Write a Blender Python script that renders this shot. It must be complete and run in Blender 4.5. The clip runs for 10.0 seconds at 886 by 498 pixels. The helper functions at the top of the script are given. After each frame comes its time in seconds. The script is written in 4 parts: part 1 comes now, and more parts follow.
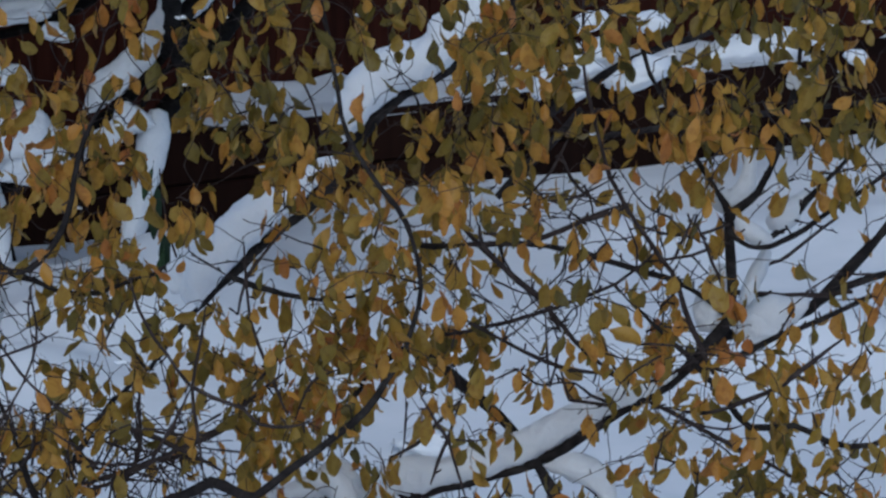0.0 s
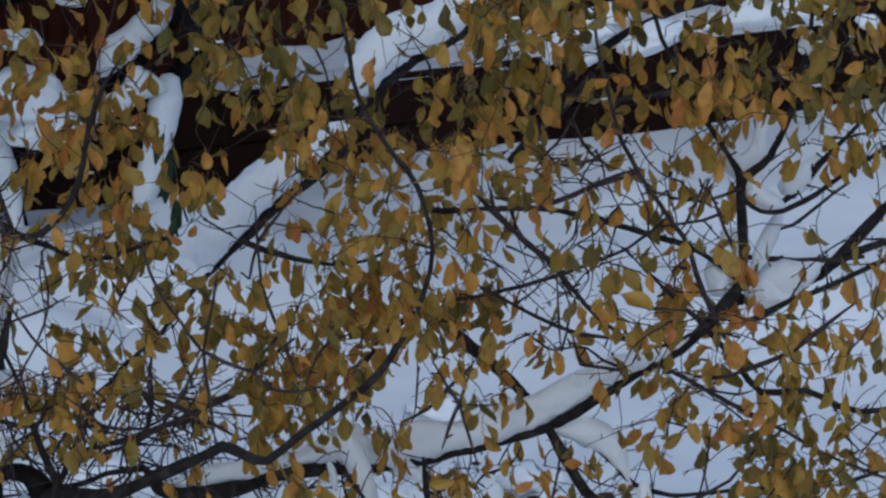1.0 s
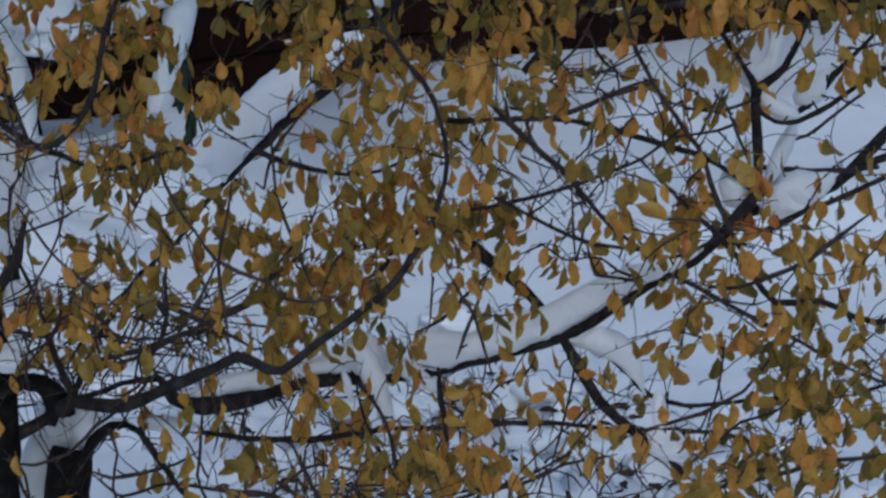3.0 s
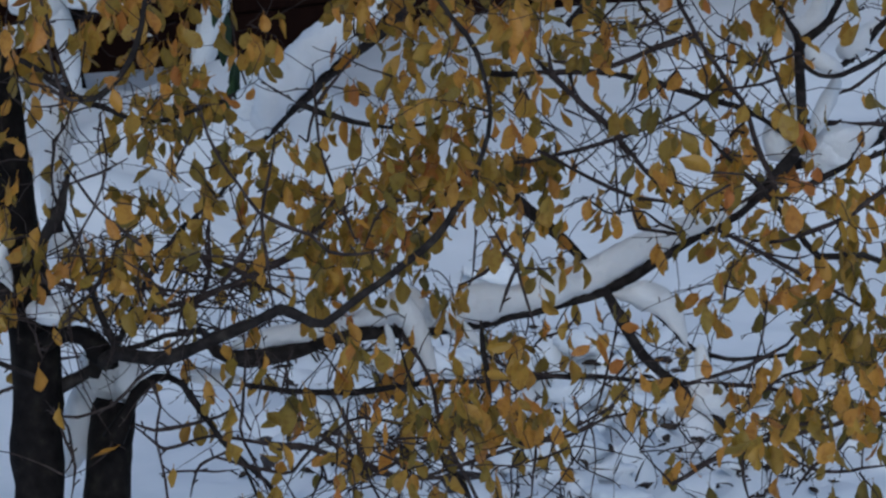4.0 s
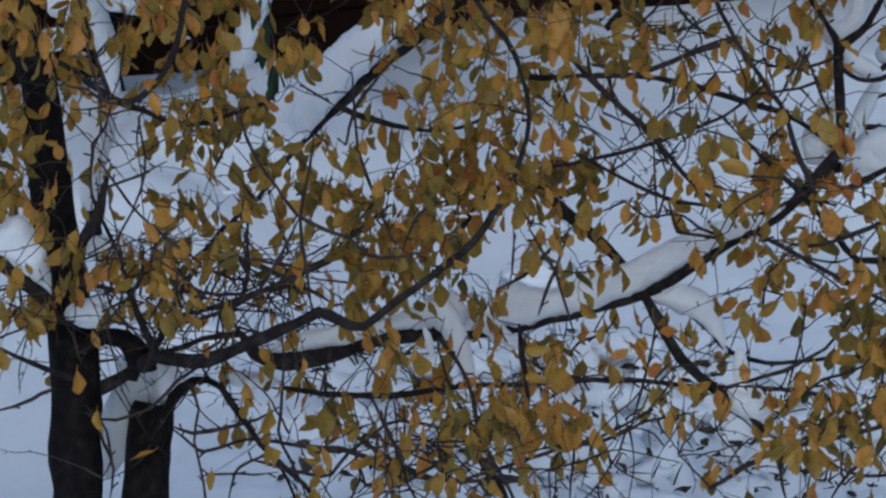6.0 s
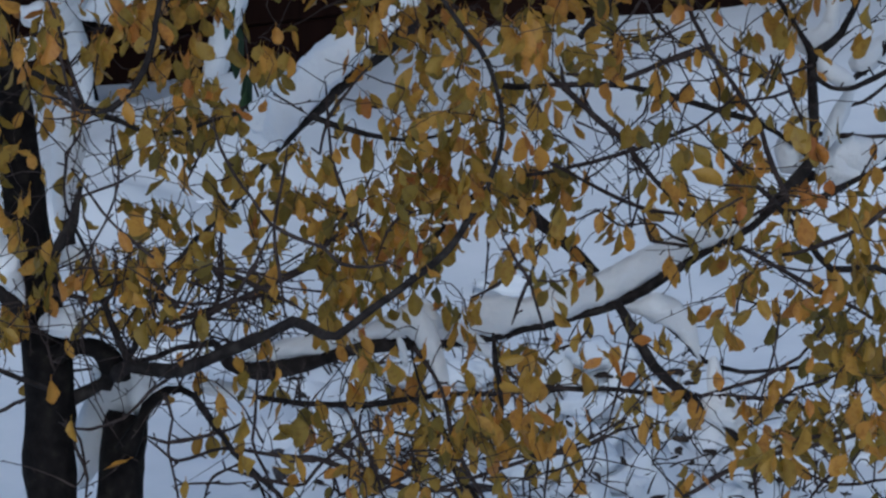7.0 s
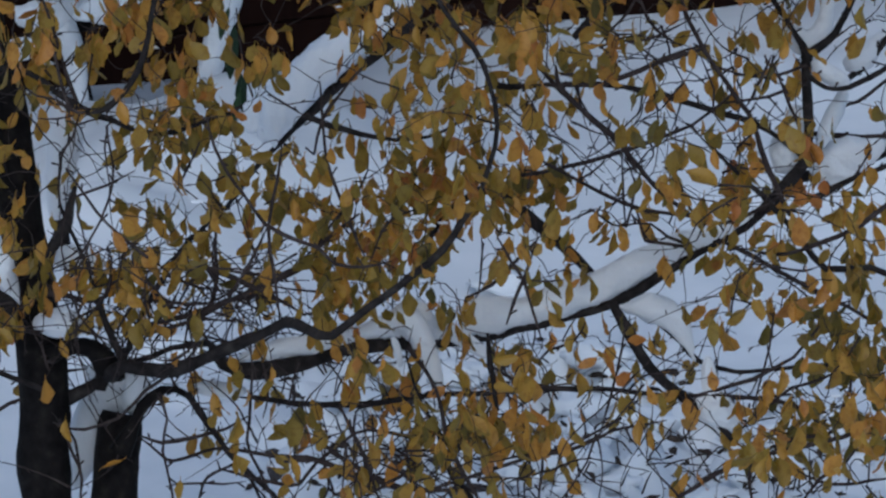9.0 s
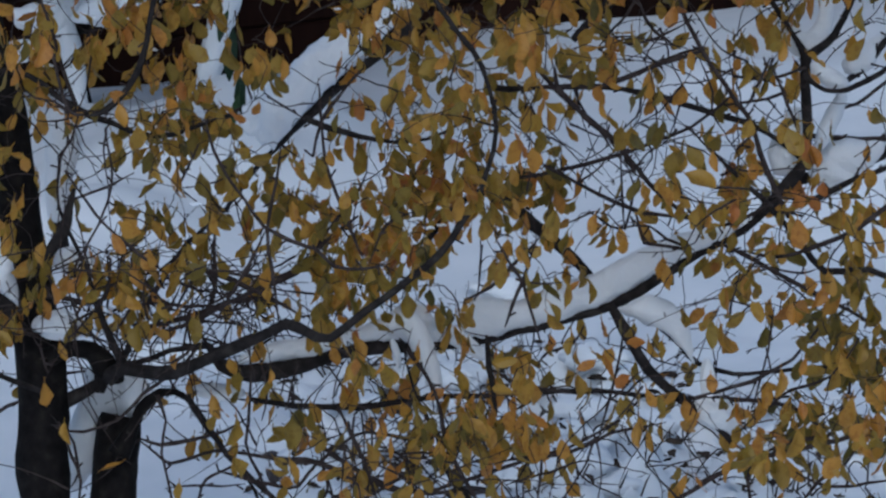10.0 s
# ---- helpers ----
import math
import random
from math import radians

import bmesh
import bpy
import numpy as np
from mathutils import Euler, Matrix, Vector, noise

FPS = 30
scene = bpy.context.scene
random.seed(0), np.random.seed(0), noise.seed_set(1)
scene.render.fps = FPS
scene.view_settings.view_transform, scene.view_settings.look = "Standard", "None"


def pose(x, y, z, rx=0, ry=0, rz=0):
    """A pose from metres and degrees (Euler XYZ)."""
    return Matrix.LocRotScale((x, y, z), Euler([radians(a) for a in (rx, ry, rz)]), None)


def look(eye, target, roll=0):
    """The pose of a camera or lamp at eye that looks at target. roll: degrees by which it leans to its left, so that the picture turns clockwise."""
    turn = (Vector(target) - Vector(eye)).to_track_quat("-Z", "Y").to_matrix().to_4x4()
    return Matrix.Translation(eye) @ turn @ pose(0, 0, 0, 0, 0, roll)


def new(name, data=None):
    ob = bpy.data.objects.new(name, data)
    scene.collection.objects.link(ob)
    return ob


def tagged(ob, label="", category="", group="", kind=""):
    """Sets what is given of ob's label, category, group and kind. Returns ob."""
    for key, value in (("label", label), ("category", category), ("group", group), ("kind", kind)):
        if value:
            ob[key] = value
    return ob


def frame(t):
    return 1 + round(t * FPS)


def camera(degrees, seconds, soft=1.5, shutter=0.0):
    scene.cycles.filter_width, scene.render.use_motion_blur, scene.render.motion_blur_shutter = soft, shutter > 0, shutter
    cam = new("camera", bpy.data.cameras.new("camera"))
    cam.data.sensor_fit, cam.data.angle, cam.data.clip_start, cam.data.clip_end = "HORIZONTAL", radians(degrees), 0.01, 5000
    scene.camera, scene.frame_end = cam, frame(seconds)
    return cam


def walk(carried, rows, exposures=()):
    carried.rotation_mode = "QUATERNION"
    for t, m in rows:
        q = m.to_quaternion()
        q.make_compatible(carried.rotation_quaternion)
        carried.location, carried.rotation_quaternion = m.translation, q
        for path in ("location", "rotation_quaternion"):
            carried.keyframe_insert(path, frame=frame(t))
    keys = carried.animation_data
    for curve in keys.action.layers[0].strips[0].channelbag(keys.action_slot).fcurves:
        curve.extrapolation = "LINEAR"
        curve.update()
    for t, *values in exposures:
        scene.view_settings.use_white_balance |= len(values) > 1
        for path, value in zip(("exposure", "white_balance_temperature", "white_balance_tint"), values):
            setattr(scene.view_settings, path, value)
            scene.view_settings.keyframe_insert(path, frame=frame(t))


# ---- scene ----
# A window on an upper floor looks down through a telephoto lens on a snowed-in garden tree.
cam = camera(9.0, 10.0, soft=2.45, shutter=0.4)
EYE, DOWN = 3.447, 14.0
# seconds, degrees of pan to the left, degrees of tilt upwards, against the resting aim
PAN = [
    (0, -0.797, 1.625), (0.2, -0.771, 1.521), (0.3, -0.753, 1.469), (0.5, -0.719, 1.383), (0.7, -0.696, 1.323), (0.8, -0.684, 1.291),
    (1, -0.676, 1.265), (1.5, -0.641, 1.254), (2, -0.587, 1.248), (2.5, -0.604, 1.144), (2.6, -0.610, 1.127), (2.7, -0.598, 0.753),
    (2.8, -0.546, 0.564), (2.9, -0.546, 0.454), (3, -0.523, 0.351), (3.1, -0.449, 0.259), (3.2, -0.426, 0.150), (4.3, 0.000, -0.132),
    (4.5, -0.006, -0.098), (4.7, 0.098, -0.101), (4.8, 0.138, -0.101), (5, 0.224, -0.104), (5.2, 0.288, -0.101), (6.3, 0.334, -0.081),
    (6.5, 0.247, -0.017), (6.6, 0.150, -0.006), (6.8, 0.063, 0.000), (7, 0.058, 0.000), (7.5, 0.052, -0.006), (8, 0.029, 0.000),
    (8.5, 0.000, 0.000), (9, 0.000, 0.000), (9.5, -0.017, 0.020), (10, -0.012, 0.023),
]
walk(cam, [(t, pose(0, 0, EYE, 90 - DOWN + up, 0, left)) for t, left, up in PAN], [(0.0, -0.38, 5330, 4), (10.0, -0.38, 5330, 4)])

# ---- light: dull overcast winter afternoon ----
world = bpy.data.worlds.new("overcast_sky")
scene.world = world
world.use_nodes = True
wn, wl = world.node_tree.nodes, world.node_tree.links
sky = wn.new("ShaderNodeTexSky")
sky.sky_type, sky.sun_disc = "NISHITA", False
sky.sun_elevation, sky.sun_rotation = radians(46), radians(188)
sky.air_density, sky.dust_density, sky.ozone_density = 1.0, 3.0, 1.0
wl.new(sky.outputs[0], wn["Background"].inputs[0])
wn["Background"].inputs[1].default_value = 0.118
lamp = bpy.data.lights.new("sun", "SUN")
lamp.energy, lamp.angle, lamp.color = 0.46, radians(50), (1.0, 0.995, 0.985)
sun = new("sun", lamp)
sun.matrix_world = look((0.8, -5.7, 6.0), (0, 0, 0))

# ---- materials ----
def material(name, rough=0.8):
    m = bpy.data.materials.new(name)
    m.use_nodes = True
    n, l = m.node_tree.nodes, m.node_tree.links
    b = n["Principled BSDF"]
    b.inputs["Roughness"].default_value = rough
    b.inputs["Specular IOR Level"].default_value = 0.25
    return m, n, l, b


def ramp_node(n, stops):
    r = n.new("ShaderNodeValToRGB")
    e = r.color_ramp.elements
    while len(e) < len(stops):
        e.new(0.5)
    for el, (p, c) in zip(e, stops):
        el.position, el.color = p, (*c, 1)
    return r


def noise_node(n, l, scale, detail=4.0, coords="Object", stretch=(1, 1, 1)):
    tc, mp, t = n.new("ShaderNodeTexCoord"), n.new("ShaderNodeMapping"), n.new("ShaderNodeTexNoise")
    mp.inputs["Scale"].default_value = stretch
    l.new(tc.outputs[coords], mp.inputs[0])
    l.new(mp.outputs[0], t.inputs["Vector"])
    t.inputs["Scale"].default_value, t.inputs["Detail"].default_value = scale, detail
    return t


def bump(n, l, b, src, strength, distance):
    k = n.new("ShaderNodeBump")
    k.inputs["Strength"].default_value, k.inputs["Distance"].default_value = strength, distance
    l.new(src, k.inputs["Height"])
    l.new(k.outputs[0], b.inputs["Normal"])


def snow_material(name, a, c, grain, relief, depth):
    m, n, l, b = material(name, 0.75)
    t = noise_node(n, l, 9.0, 5.0)
    r = ramp_node(n, [(0.3, a), (0.7, c)])
    l.new(t.outputs[0], r.inputs[0])
    l.new(r.outputs[0], b.inputs["Base Color"])
    g = noise_node(n, l, grain, 7.0)
    bump(n, l, b, g.outputs[0], relief, depth)
    return m


SNOW = snow_material("snow", (0.80, 0.82, 0.85), (0.88, 0.89, 0.90), 38.0, 0.6, 0.014)
FIELD = snow_material("smooth_snow", (0.82, 0.84, 0.86), (0.87, 0.88, 0.90), 16.0, 0.15, 0.012)


def bark_material(name, dark, mid, moss):
    m, n, l, b = material(name, 0.85)
    t = noise_node(n, l, 45.0, 6.0)
    r = ramp_node(n, [(0.3, dark), (0.55, mid), (0.8, moss)])
    l.new(t.outputs[0], r.inputs[0])
    l.new(r.outputs[0], b.inputs["Base Color"])
    g = noise_node(n, l, 150.0, 5.0)
    bump(n, l, b, g.outputs[0], 0.7, 0.004)
    b.inputs["Specular IOR Level"].default_value = 0.12
    return m


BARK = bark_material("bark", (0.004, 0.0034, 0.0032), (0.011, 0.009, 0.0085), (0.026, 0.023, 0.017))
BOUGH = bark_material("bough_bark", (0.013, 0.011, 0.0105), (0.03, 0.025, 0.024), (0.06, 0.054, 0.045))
# twig colour is raised to hold the lens haze over thin dark wood
TWIG = bark_material("hazed_twig_bark", (0.026, 0.019, 0.017), (0.055, 0.041, 0.037), (0.09, 0.071, 0.062))


def leaf_material(name, stops, source):
    m, n, l, b = material(name, 0.42)
    b.inputs["Specular IOR Level"].default_value = 0.4
    if source == "object":
        rnd = n.new("ShaderNodeObjectInfo").outputs["Random"]
    else:
        rnd = n.new("ShaderNodeNewGeometry").outputs["Random Per Island"]
    geo = n.new("ShaderNodeNewGeometry")
    patch = n.new("ShaderNodeTexNoise")
    patch.inputs["Scale"].default_value, patch.inputs["Detail"].default_value = 2.2, 2.0
    l.new(geo.outputs["Position"], patch.inputs["Vector"])
    spot = n.new("ShaderNodeTexNoise")
    spot.inputs["Scale"].default_value, spot.inputs["Detail"].default_value = 90.0, 4.0
    l.new(geo.outputs["Position"], spot.inputs["Vector"])
    add = n.new("ShaderNodeMath")
    add.operation = "MULTIPLY_ADD"
    add.inputs[1].default_value = 0.62
    l.new(rnd, add.inputs[0])
    mix = n.new("ShaderNodeMath")
    mix.operation = "MULTIPLY_ADD"
    mix.inputs[1].default_value, mix.inputs[2].default_value = 1.05, -0.35
    l.new(patch.outputs[0], mix.inputs[0])
    l.new(mix.outputs[0], add.inputs[2])
    r = ramp_node(n, stops)
    l.new(add.outputs[0], r.inputs[0])
    blot = ramp_node(n, [(0.36, (0.55, 0.4, 0.35)), (0.5, (1, 1, 1))])
    l.new(spot.outputs[0], blot.inputs[0])
    mul = n.new("ShaderNodeMix")
    mul.data_type, mul.blend_type = "RGBA", "MULTIPLY"
    mul.inputs[0].default_value = 0.45
    l.new(r.outputs[0], mul.inputs[6])
    l.new(blot.outputs[0], mul.inputs[7])
    l.new(mul.outputs[2], b.inputs["Base Color"])
    tr, sh = n.new("ShaderNodeBsdfTranslucent"), n.new("ShaderNodeMixShader")
    l.new(mul.outputs[2], tr.inputs[0])
    sh.inputs[0].default_value = 0.36
    l.new(b.outputs[0], sh.inputs[1])
    l.new(tr.outputs[0], sh.inputs[2])
    l.new(sh.outputs[0], n["Material Output"].inputs[0])
    return m


AUTUMN = [(0.05, (0.175, 0.132, 0.023)), (0.3, (0.325, 0.212, 0.031)), (0.5, (0.45, 0.26, 0.038)), (0.7, (0.54, 0.262, 0.04)), (0.95, (0.45, 0.162, 0.04))]
# darker set: partly a greener leaf, partly shade put into the colour
OLIVE = [(0.05, (0.095, 0.08, 0.016)), (0.35, (0.18, 0.131, 0.02)), (0.6, (0.275, 0.176, 0.024)), (0.85, (0.37, 0.215, 0.03)), (1.0, (0.39, 0.16, 0.036))]
LEAF = leaf_material("autumn_leaf", AUTUMN, "object")
LEAVES = leaf_material("autumn_foliage", AUTUMN, "island")
OLIVES = leaf_material("shaded_olive_foliage", OLIVE, "island")
GREEN = leaf_material("evergreen_leaf", [(0.2, (0.014, 0.034, 0.013)), (0.8, (0.036, 0.075, 0.022))], "object")


def wood_material(name, a, c):
    m, n, l, b = material(name, 0.9)
    b.inputs["Specular IOR Level"].default_value = 0.08
    info = n.new("ShaderNodeObjectInfo")
    t = noise_node(n, l, 8.0, 6.0, stretch=(4, 4, 0.35))
    mix = n.new("ShaderNodeMath")
    mix.operation = "MULTIPLY_ADD"
    mix.inputs[1].default_value = 0.35
    l.new(info.outputs["Random"], mix.inputs[0])
    l.new(t.outputs[0], mix.inputs[2])
    r = ramp_node(n, [(0.35, a), (0.85, c)])
    l.new(mix.outputs[0], r.inputs[0])
    l.new(r.outputs[0], b.inputs["Base Color"])
    bump(n, l, b, t.outputs[0], 0.4, 0.004)
    return m


FENCE = wood_material("red_brown_boards", (0.02, 0.0062, 0.004), (0.052, 0.015, 0.009))
TIMBER = wood_material("wet_bed_timber", (0.007, 0.0032, 0.0024), (0.02, 0.008, 0.005))
HOLLOW_DARK = bark_material("hollow_shade_and_litter", (0.035, 0.03, 0.03), (0.08, 0.07, 0.068), (0.17, 0.155, 0.15))
LITTER = bark_material("dead_stalks", (0.02, 0.016, 0.014), (0.06, 0.045, 0.035), (0.11, 0.085, 0.06))

# ---- building helpers ----
SIN, COS, REACH = math.sin(radians(DOWN)), math.cos(radians(DOWN)), 9.962


def face(a, b, d):
    """A place in the crown's face: a mm to the right and b mm below its upper left corner, at ten metres, and d metres from the window."""
    x, up = (a - 784) / 1000 / REACH, (441 - b) / 1000 / REACH
    return Vector((d * x, d * (COS + up * SIN), EYE + d * (up * COS - SIN)))


def mesh_from(name, verts, faces, mat):
    me = bpy.data.meshes.new(name)
    me.from_pydata([tuple(v) for v in verts], [], faces)
    me.materials.append(mat)
    me.shade_smooth()
    return me


def part(name, me, parent, label=""):
    ob = new(name, me)
    ob.parent = parent
    ob.matrix_parent_inverse = Matrix.Translation(-parent.location)
    return tagged(ob, label)


def smooth_line(pts, step=0.03):
    """A rounded line through a few bends, with a width at each: (place, radius)."""
    out = []
    n = len(pts)
    for i in range(n - 1):
        p0, p1, p2, p3 = (pts[max(0, min(n - 1, i + k))] for k in (-1, 0, 1, 2))
        m = max(2, int((p2[0] - p1[0]).length / step))
        for j in range(m + (i == n - 2)):
            t = j / m
            c = 0.5 * (2 * p1[0] + (p2[0] - p0[0]) * t + (2 * p0[0] - 5 * p1[0] + 4 * p2[0] - p3[0]) * t * t + (3 * p1[0] - 3 * p2[0] + p3[0] - p0[0]) * t ** 3)
            out.append((c, p1[1] + (p2[1] - p1[1]) * t))
    return out


def tube(line, sides, rough=0.0, close=True):
    verts, faces = [], []
    side = None
    for i, (p, r) in enumerate(line):
        along = (line[min(i + 1, len(line) - 1)][0] - line[max(i - 1, 0)][0]).normalized()
        if side is None:
            side = along.cross(Vector((0.3, 1, 0.2))).normalized()
        side = (side - along * side.dot(along)).normalized()
        other = along.cross(side)
        for k in range(sides):
            a = 2 * math.pi * k / sides
            w = side * math.cos(a) + other * math.sin(a)
            q = 1 + rough * (noise.noise((p + w * r) * 14) + 0.6 * noise.noise((p + w * r) * 45)) if rough else 1
            verts.append(p + w * r * q)
        if i:
            o = (i - 1) * sides
            for k in range(sides):
                k2 = (k + 1) % sides
                faces.append((o + k, o + k2, o + sides + k2, o + sides + k))
    if close:
        faces.append(tuple(range(sides))[::-1])
        faces.append(tuple(range(len(verts) - sides, len(verts))))
    return verts, faces


def wander(line, amount, scale=7.0):
    return [(p + amount * (noise.noise_vector(p * scale) + 0.4 * noise.noise_vector(p * scale * 3.6)), r) for p, r in line]


short_spurs = []      # places of stubby fruit spurs on the thinner limbs
owner = []            # the limb to which each of these places belongs
network = []          # places on the wood from which twigs spring
rnd = random.Random(7)


def bends(d, rows):
    """rows of (a, b, radius in mm[, shift in depth])"""
    return [(face(r[0], r[1], d + (r[3] if len(r) > 3 else 0)), r[2] * d / 10000) for r in rows]


def limb(tree, name, d, rows, sides=9, crook=0.008, label=""):
    line = wander(smooth_line(bends(d, rows)), crook)
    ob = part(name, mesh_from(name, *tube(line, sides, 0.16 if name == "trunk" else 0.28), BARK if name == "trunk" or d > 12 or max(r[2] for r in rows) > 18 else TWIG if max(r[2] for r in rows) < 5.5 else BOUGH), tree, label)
    run = 0.0
    for (p, r), (q, _) in zip(line, line[1:]):
        run += (q - p).length
        if r < 0.0075 and run > 0.03:
            run = rnd.uniform(-0.02, 0.012)
            short_spurs.append((p.copy(), r))
    for p, r in line[::2]:
        if r < 0.03 and p.y < 12:
            network.append(p)
            owner.append(ob)
    return line


def snow_cap(d, rows, label, lumps=0.35):
    """Snow lying along a limb: rows of (a, b of the limb's top, thickness in mm, half width in mm)."""
    pts = [(face(a, b, d), (th * d / 10000, w * d / 10000)) for a, b, th, w in rows]
    base = smooth_line([(p, 0.0) for p, _ in pts], 0.008)
    total, run = [0.0], 0.0
    for (p, _), (q, _) in zip(base, base[1:]):
        run += (q - p).length
        total.append(run)
    marks = [0.0]
    for (p, _), (q, _) in zip(pts, pts[1:]):
        marks.append(marks[-1] + (q - p).length)
    verts, faces, sides = [], [], 22
    for i, (p, _) in enumerate(base):
        s = total[i] / run * marks[-1]
        j = max(k for k in range(len(marks) - 1) if marks[k] <= s + 1e-9)
        f = (s - marks[j]) / max(1e-6, marks[j + 1] - marks[j])
        th = pts[j][1][0] * (1 - f) + pts[j + 1][1][0] * f
        w = pts[j][1][1] * (1 - f) + pts[j + 1][1][1] * f
        end = min(1.0, math.sqrt(max(0.0, min(s, marks[-1] - s)) / 0.05 + 0.02))
        th, w = th * end * (1 + lumps * noise.noise(p * 11)), w * end * (1 + 0.5 * lumps * noise.noise(p * 13 + Vector((5, 0, 0))))
        along = (base[min(i + 1, len(base) - 1)][0] - base[max(i - 1, 0)][0]).normalized()
        up = Vector((0, 0, 1))
        up = (up - along * up.dot(along) * 0.85).normalized()
        side = along.cross(up).normalized()
        for k in range(sides):
            a = 2 * math.pi * k / sides
            y = math.sin(a)
            q = p + side * w * math.cos(a) + up * (th * (0.5 + 0.5 * y) if y > 0 else th * 0.5 + th * 0.42 * y)
            q = q + 0.07 * th * noise.noise_vector(q * 35) + 0.0035 * noise.noise_vector(q * 90)
            if y < 0:      # ragged lower edge that hangs over the bark
                q.z += 0.009 * y * max(0.0, noise.noise(q * 42) + 0.15)
            verts.append(q)
        if i:
            o = (i - 1) * sides
            for k in range(sides):
                k2 = (k + 1) % sides
                faces.append((o + k, o + k2, o + sides + k2, o + sides + k))
    faces.append(tuple(range(sides))[::-1])
    faces.append(tuple(range(len(verts) - sides, len(verts))))
    return tagged(new("branch_snow", mesh_from("branch_snow", verts, faces, SNOW)), label, "snow", "snow on the branches")


def snow_lump(a, b, d, w, h, label, tilt=0.0, deep=0.8, seed=0):
    bm = bmesh.new()
    bmesh.ops.create_icosphere(bm, subdivisions=4, radius=1)
    c = face(a, b, d)
    turn = Matrix.Rotation(radians(tilt), 3, "Y")
    for v in bm.verts:
        n = v.co.copy()
        k = 1 + 0.28 * noise.noise(n * 1.3 + Vector((seed * 3.7, 0, 0))) + 0.1 * noise.noise(n * 4 + Vector((0, seed, 0)))
        q = Vector((n.x * w, n.y * w * deep, n.z * h)) * k * d / 10000
        if q.z < 0:
            q.z *= 0.75
        v.co = c + turn @ q
    me = bpy.data.meshes.new("snow_lump")
    bm.to_mesh(me)
    bm.free()
    me.materials.append(SNOW)
    me.shade_smooth()
    return tagged(new("snow_lump", me), label, "snow", "snow on the branches")


def leaf_mesh(name, length, width, fold, curl, twist, mat, lean=0.0, tip=0.5):
    """A pointed oval leaf, folded along its midrib and curled, its stalk at the origin, lying along -z."""
    verts, faces = [], []
    rows = ((0.0, 0.04), (0.12, 0.4), (0.3, 0.8), (0.48 + 0.1 * tip, 1.0), (0.76, 0.72 + 0.22 * tip), (0.91, 0.34 + 0.3 * tip), (1.0, 0.02 + 0.1 * tip))
    stalk = 0.22 * length
    for s, w in rows:
        a = twist * s
        bow = curl * s * s * length
        for e in (-1, -0.5, 0, 0.5, 1):
            x, y = e * w * width / 2, fold * abs(e) * w * width / 2 + 0.06 * width * math.sin(9 * s + 3 * e)
            wave = noise.noise_vector(Vector((e * 1.4, s * 4.5, length * 900 + twist * 7)))
            x, y = x + 0.1 * width * wave.x * abs(e), y + 0.16 * width * wave.y
            verts.append((x * math.cos(a) - y * math.sin(a) + lean * s * s * length, x * math.sin(a) + y * math.cos(a) + bow, -stalk - s * length))
    for i in range(len(rows) - 1):
        for k in range(4):
            o = i * 5 + k
            faces.append((o, o + 1, o + 6, o + 5))
    o = len(verts)
    verts += [(-0.0008, 0, 0), (0.0008, 0, 0), (0.0, 0.001, 0), (-0.0006, 0, -stalk - 0.1 * length), (0.0006, 0, -stalk - 0.1 * length), (0, 0.001, -stalk - 0.1 * length)]
    faces += [(o, o + 1, o + 4, o + 3), (o + 1, o + 2, o + 5, o + 4), (o + 2, o, o + 3, o + 5)]
    return mesh_from(name, verts, faces, mat)

# ---- ground: one sheet of snow to the horizon ----
MOUNDS = [(-0.86, 13.8, 0.25, 0.13), (-0.70, 14.4, 0.27, 0.16), (-0.54, 14.95, 0.25, 0.14), (1.15, 14.2, 0.3, 0.1), (0.75, 15.4, 0.35, 0.1), (-1.0, 13.2, 0.7, 0.10), (-0.35, 14.6, 0.6, 0.10), (0.9, 14.5, 0.8, 0.09), (-1.1, 15.0, 0.5, 0.07), (1.5, 15.6, 0.6, 0.1), (0.2, 16.0, 0.6, 0.05), (1.65, 17.0, 0.6, 0.05), (0.23, 12.35, 0.12, 0.07), (0.38, 12.35, 0.1, 0.06), (-0.26, 12.1, 0.1, 0.06)]


def smooth_ground(x, y):
    z = 0.05 * noise.noise(Vector((x * 0.9, y * 0.9, 0))) + 0.024 * noise.noise(Vector((x * 3, y * 2.2, 4))) + 0.006 * noise.noise(Vector((x * 9, y * 7, 6)))
    for mx, my, r, h in MOUNDS:
        z += h * math.exp(-((x - mx) ** 2 + (y - my) ** 2) / (r * r))
    return z


def ground_z(x, y):
    z = smooth_ground(x, y)
    churn = min(1.0, math.exp(-(((x - 0.42) / 0.5) ** 2 + ((y - 11.95) / 0.62) ** 2)) + math.exp(-(((x + 0.05) / 0.42) ** 2 + ((y - 12.1) / 0.6) ** 2)))
    z += churn * (0.1 * noise.noise(Vector((x * 6, y * 5, 2))) + 0.09 * noise.noise(Vector((x * 15, y * 11, 8))) + 0.07 * noise.noise(Vector((x * 34, y * 26, 5))))
    return z


def spread(lo, hi, step, far):
    inner = list(np.arange(lo, hi + step, step))
    outer, s = [], step
    e = inner[-1]
    while e < far:
        s *= 1.45
        e += s
        outer.append(e)
    low, s, e = [], step, inner[0]
    while e > -far:
        s *= 1.45
        e -= s
        low.append(e)
    return low[::-1] + inner + outer


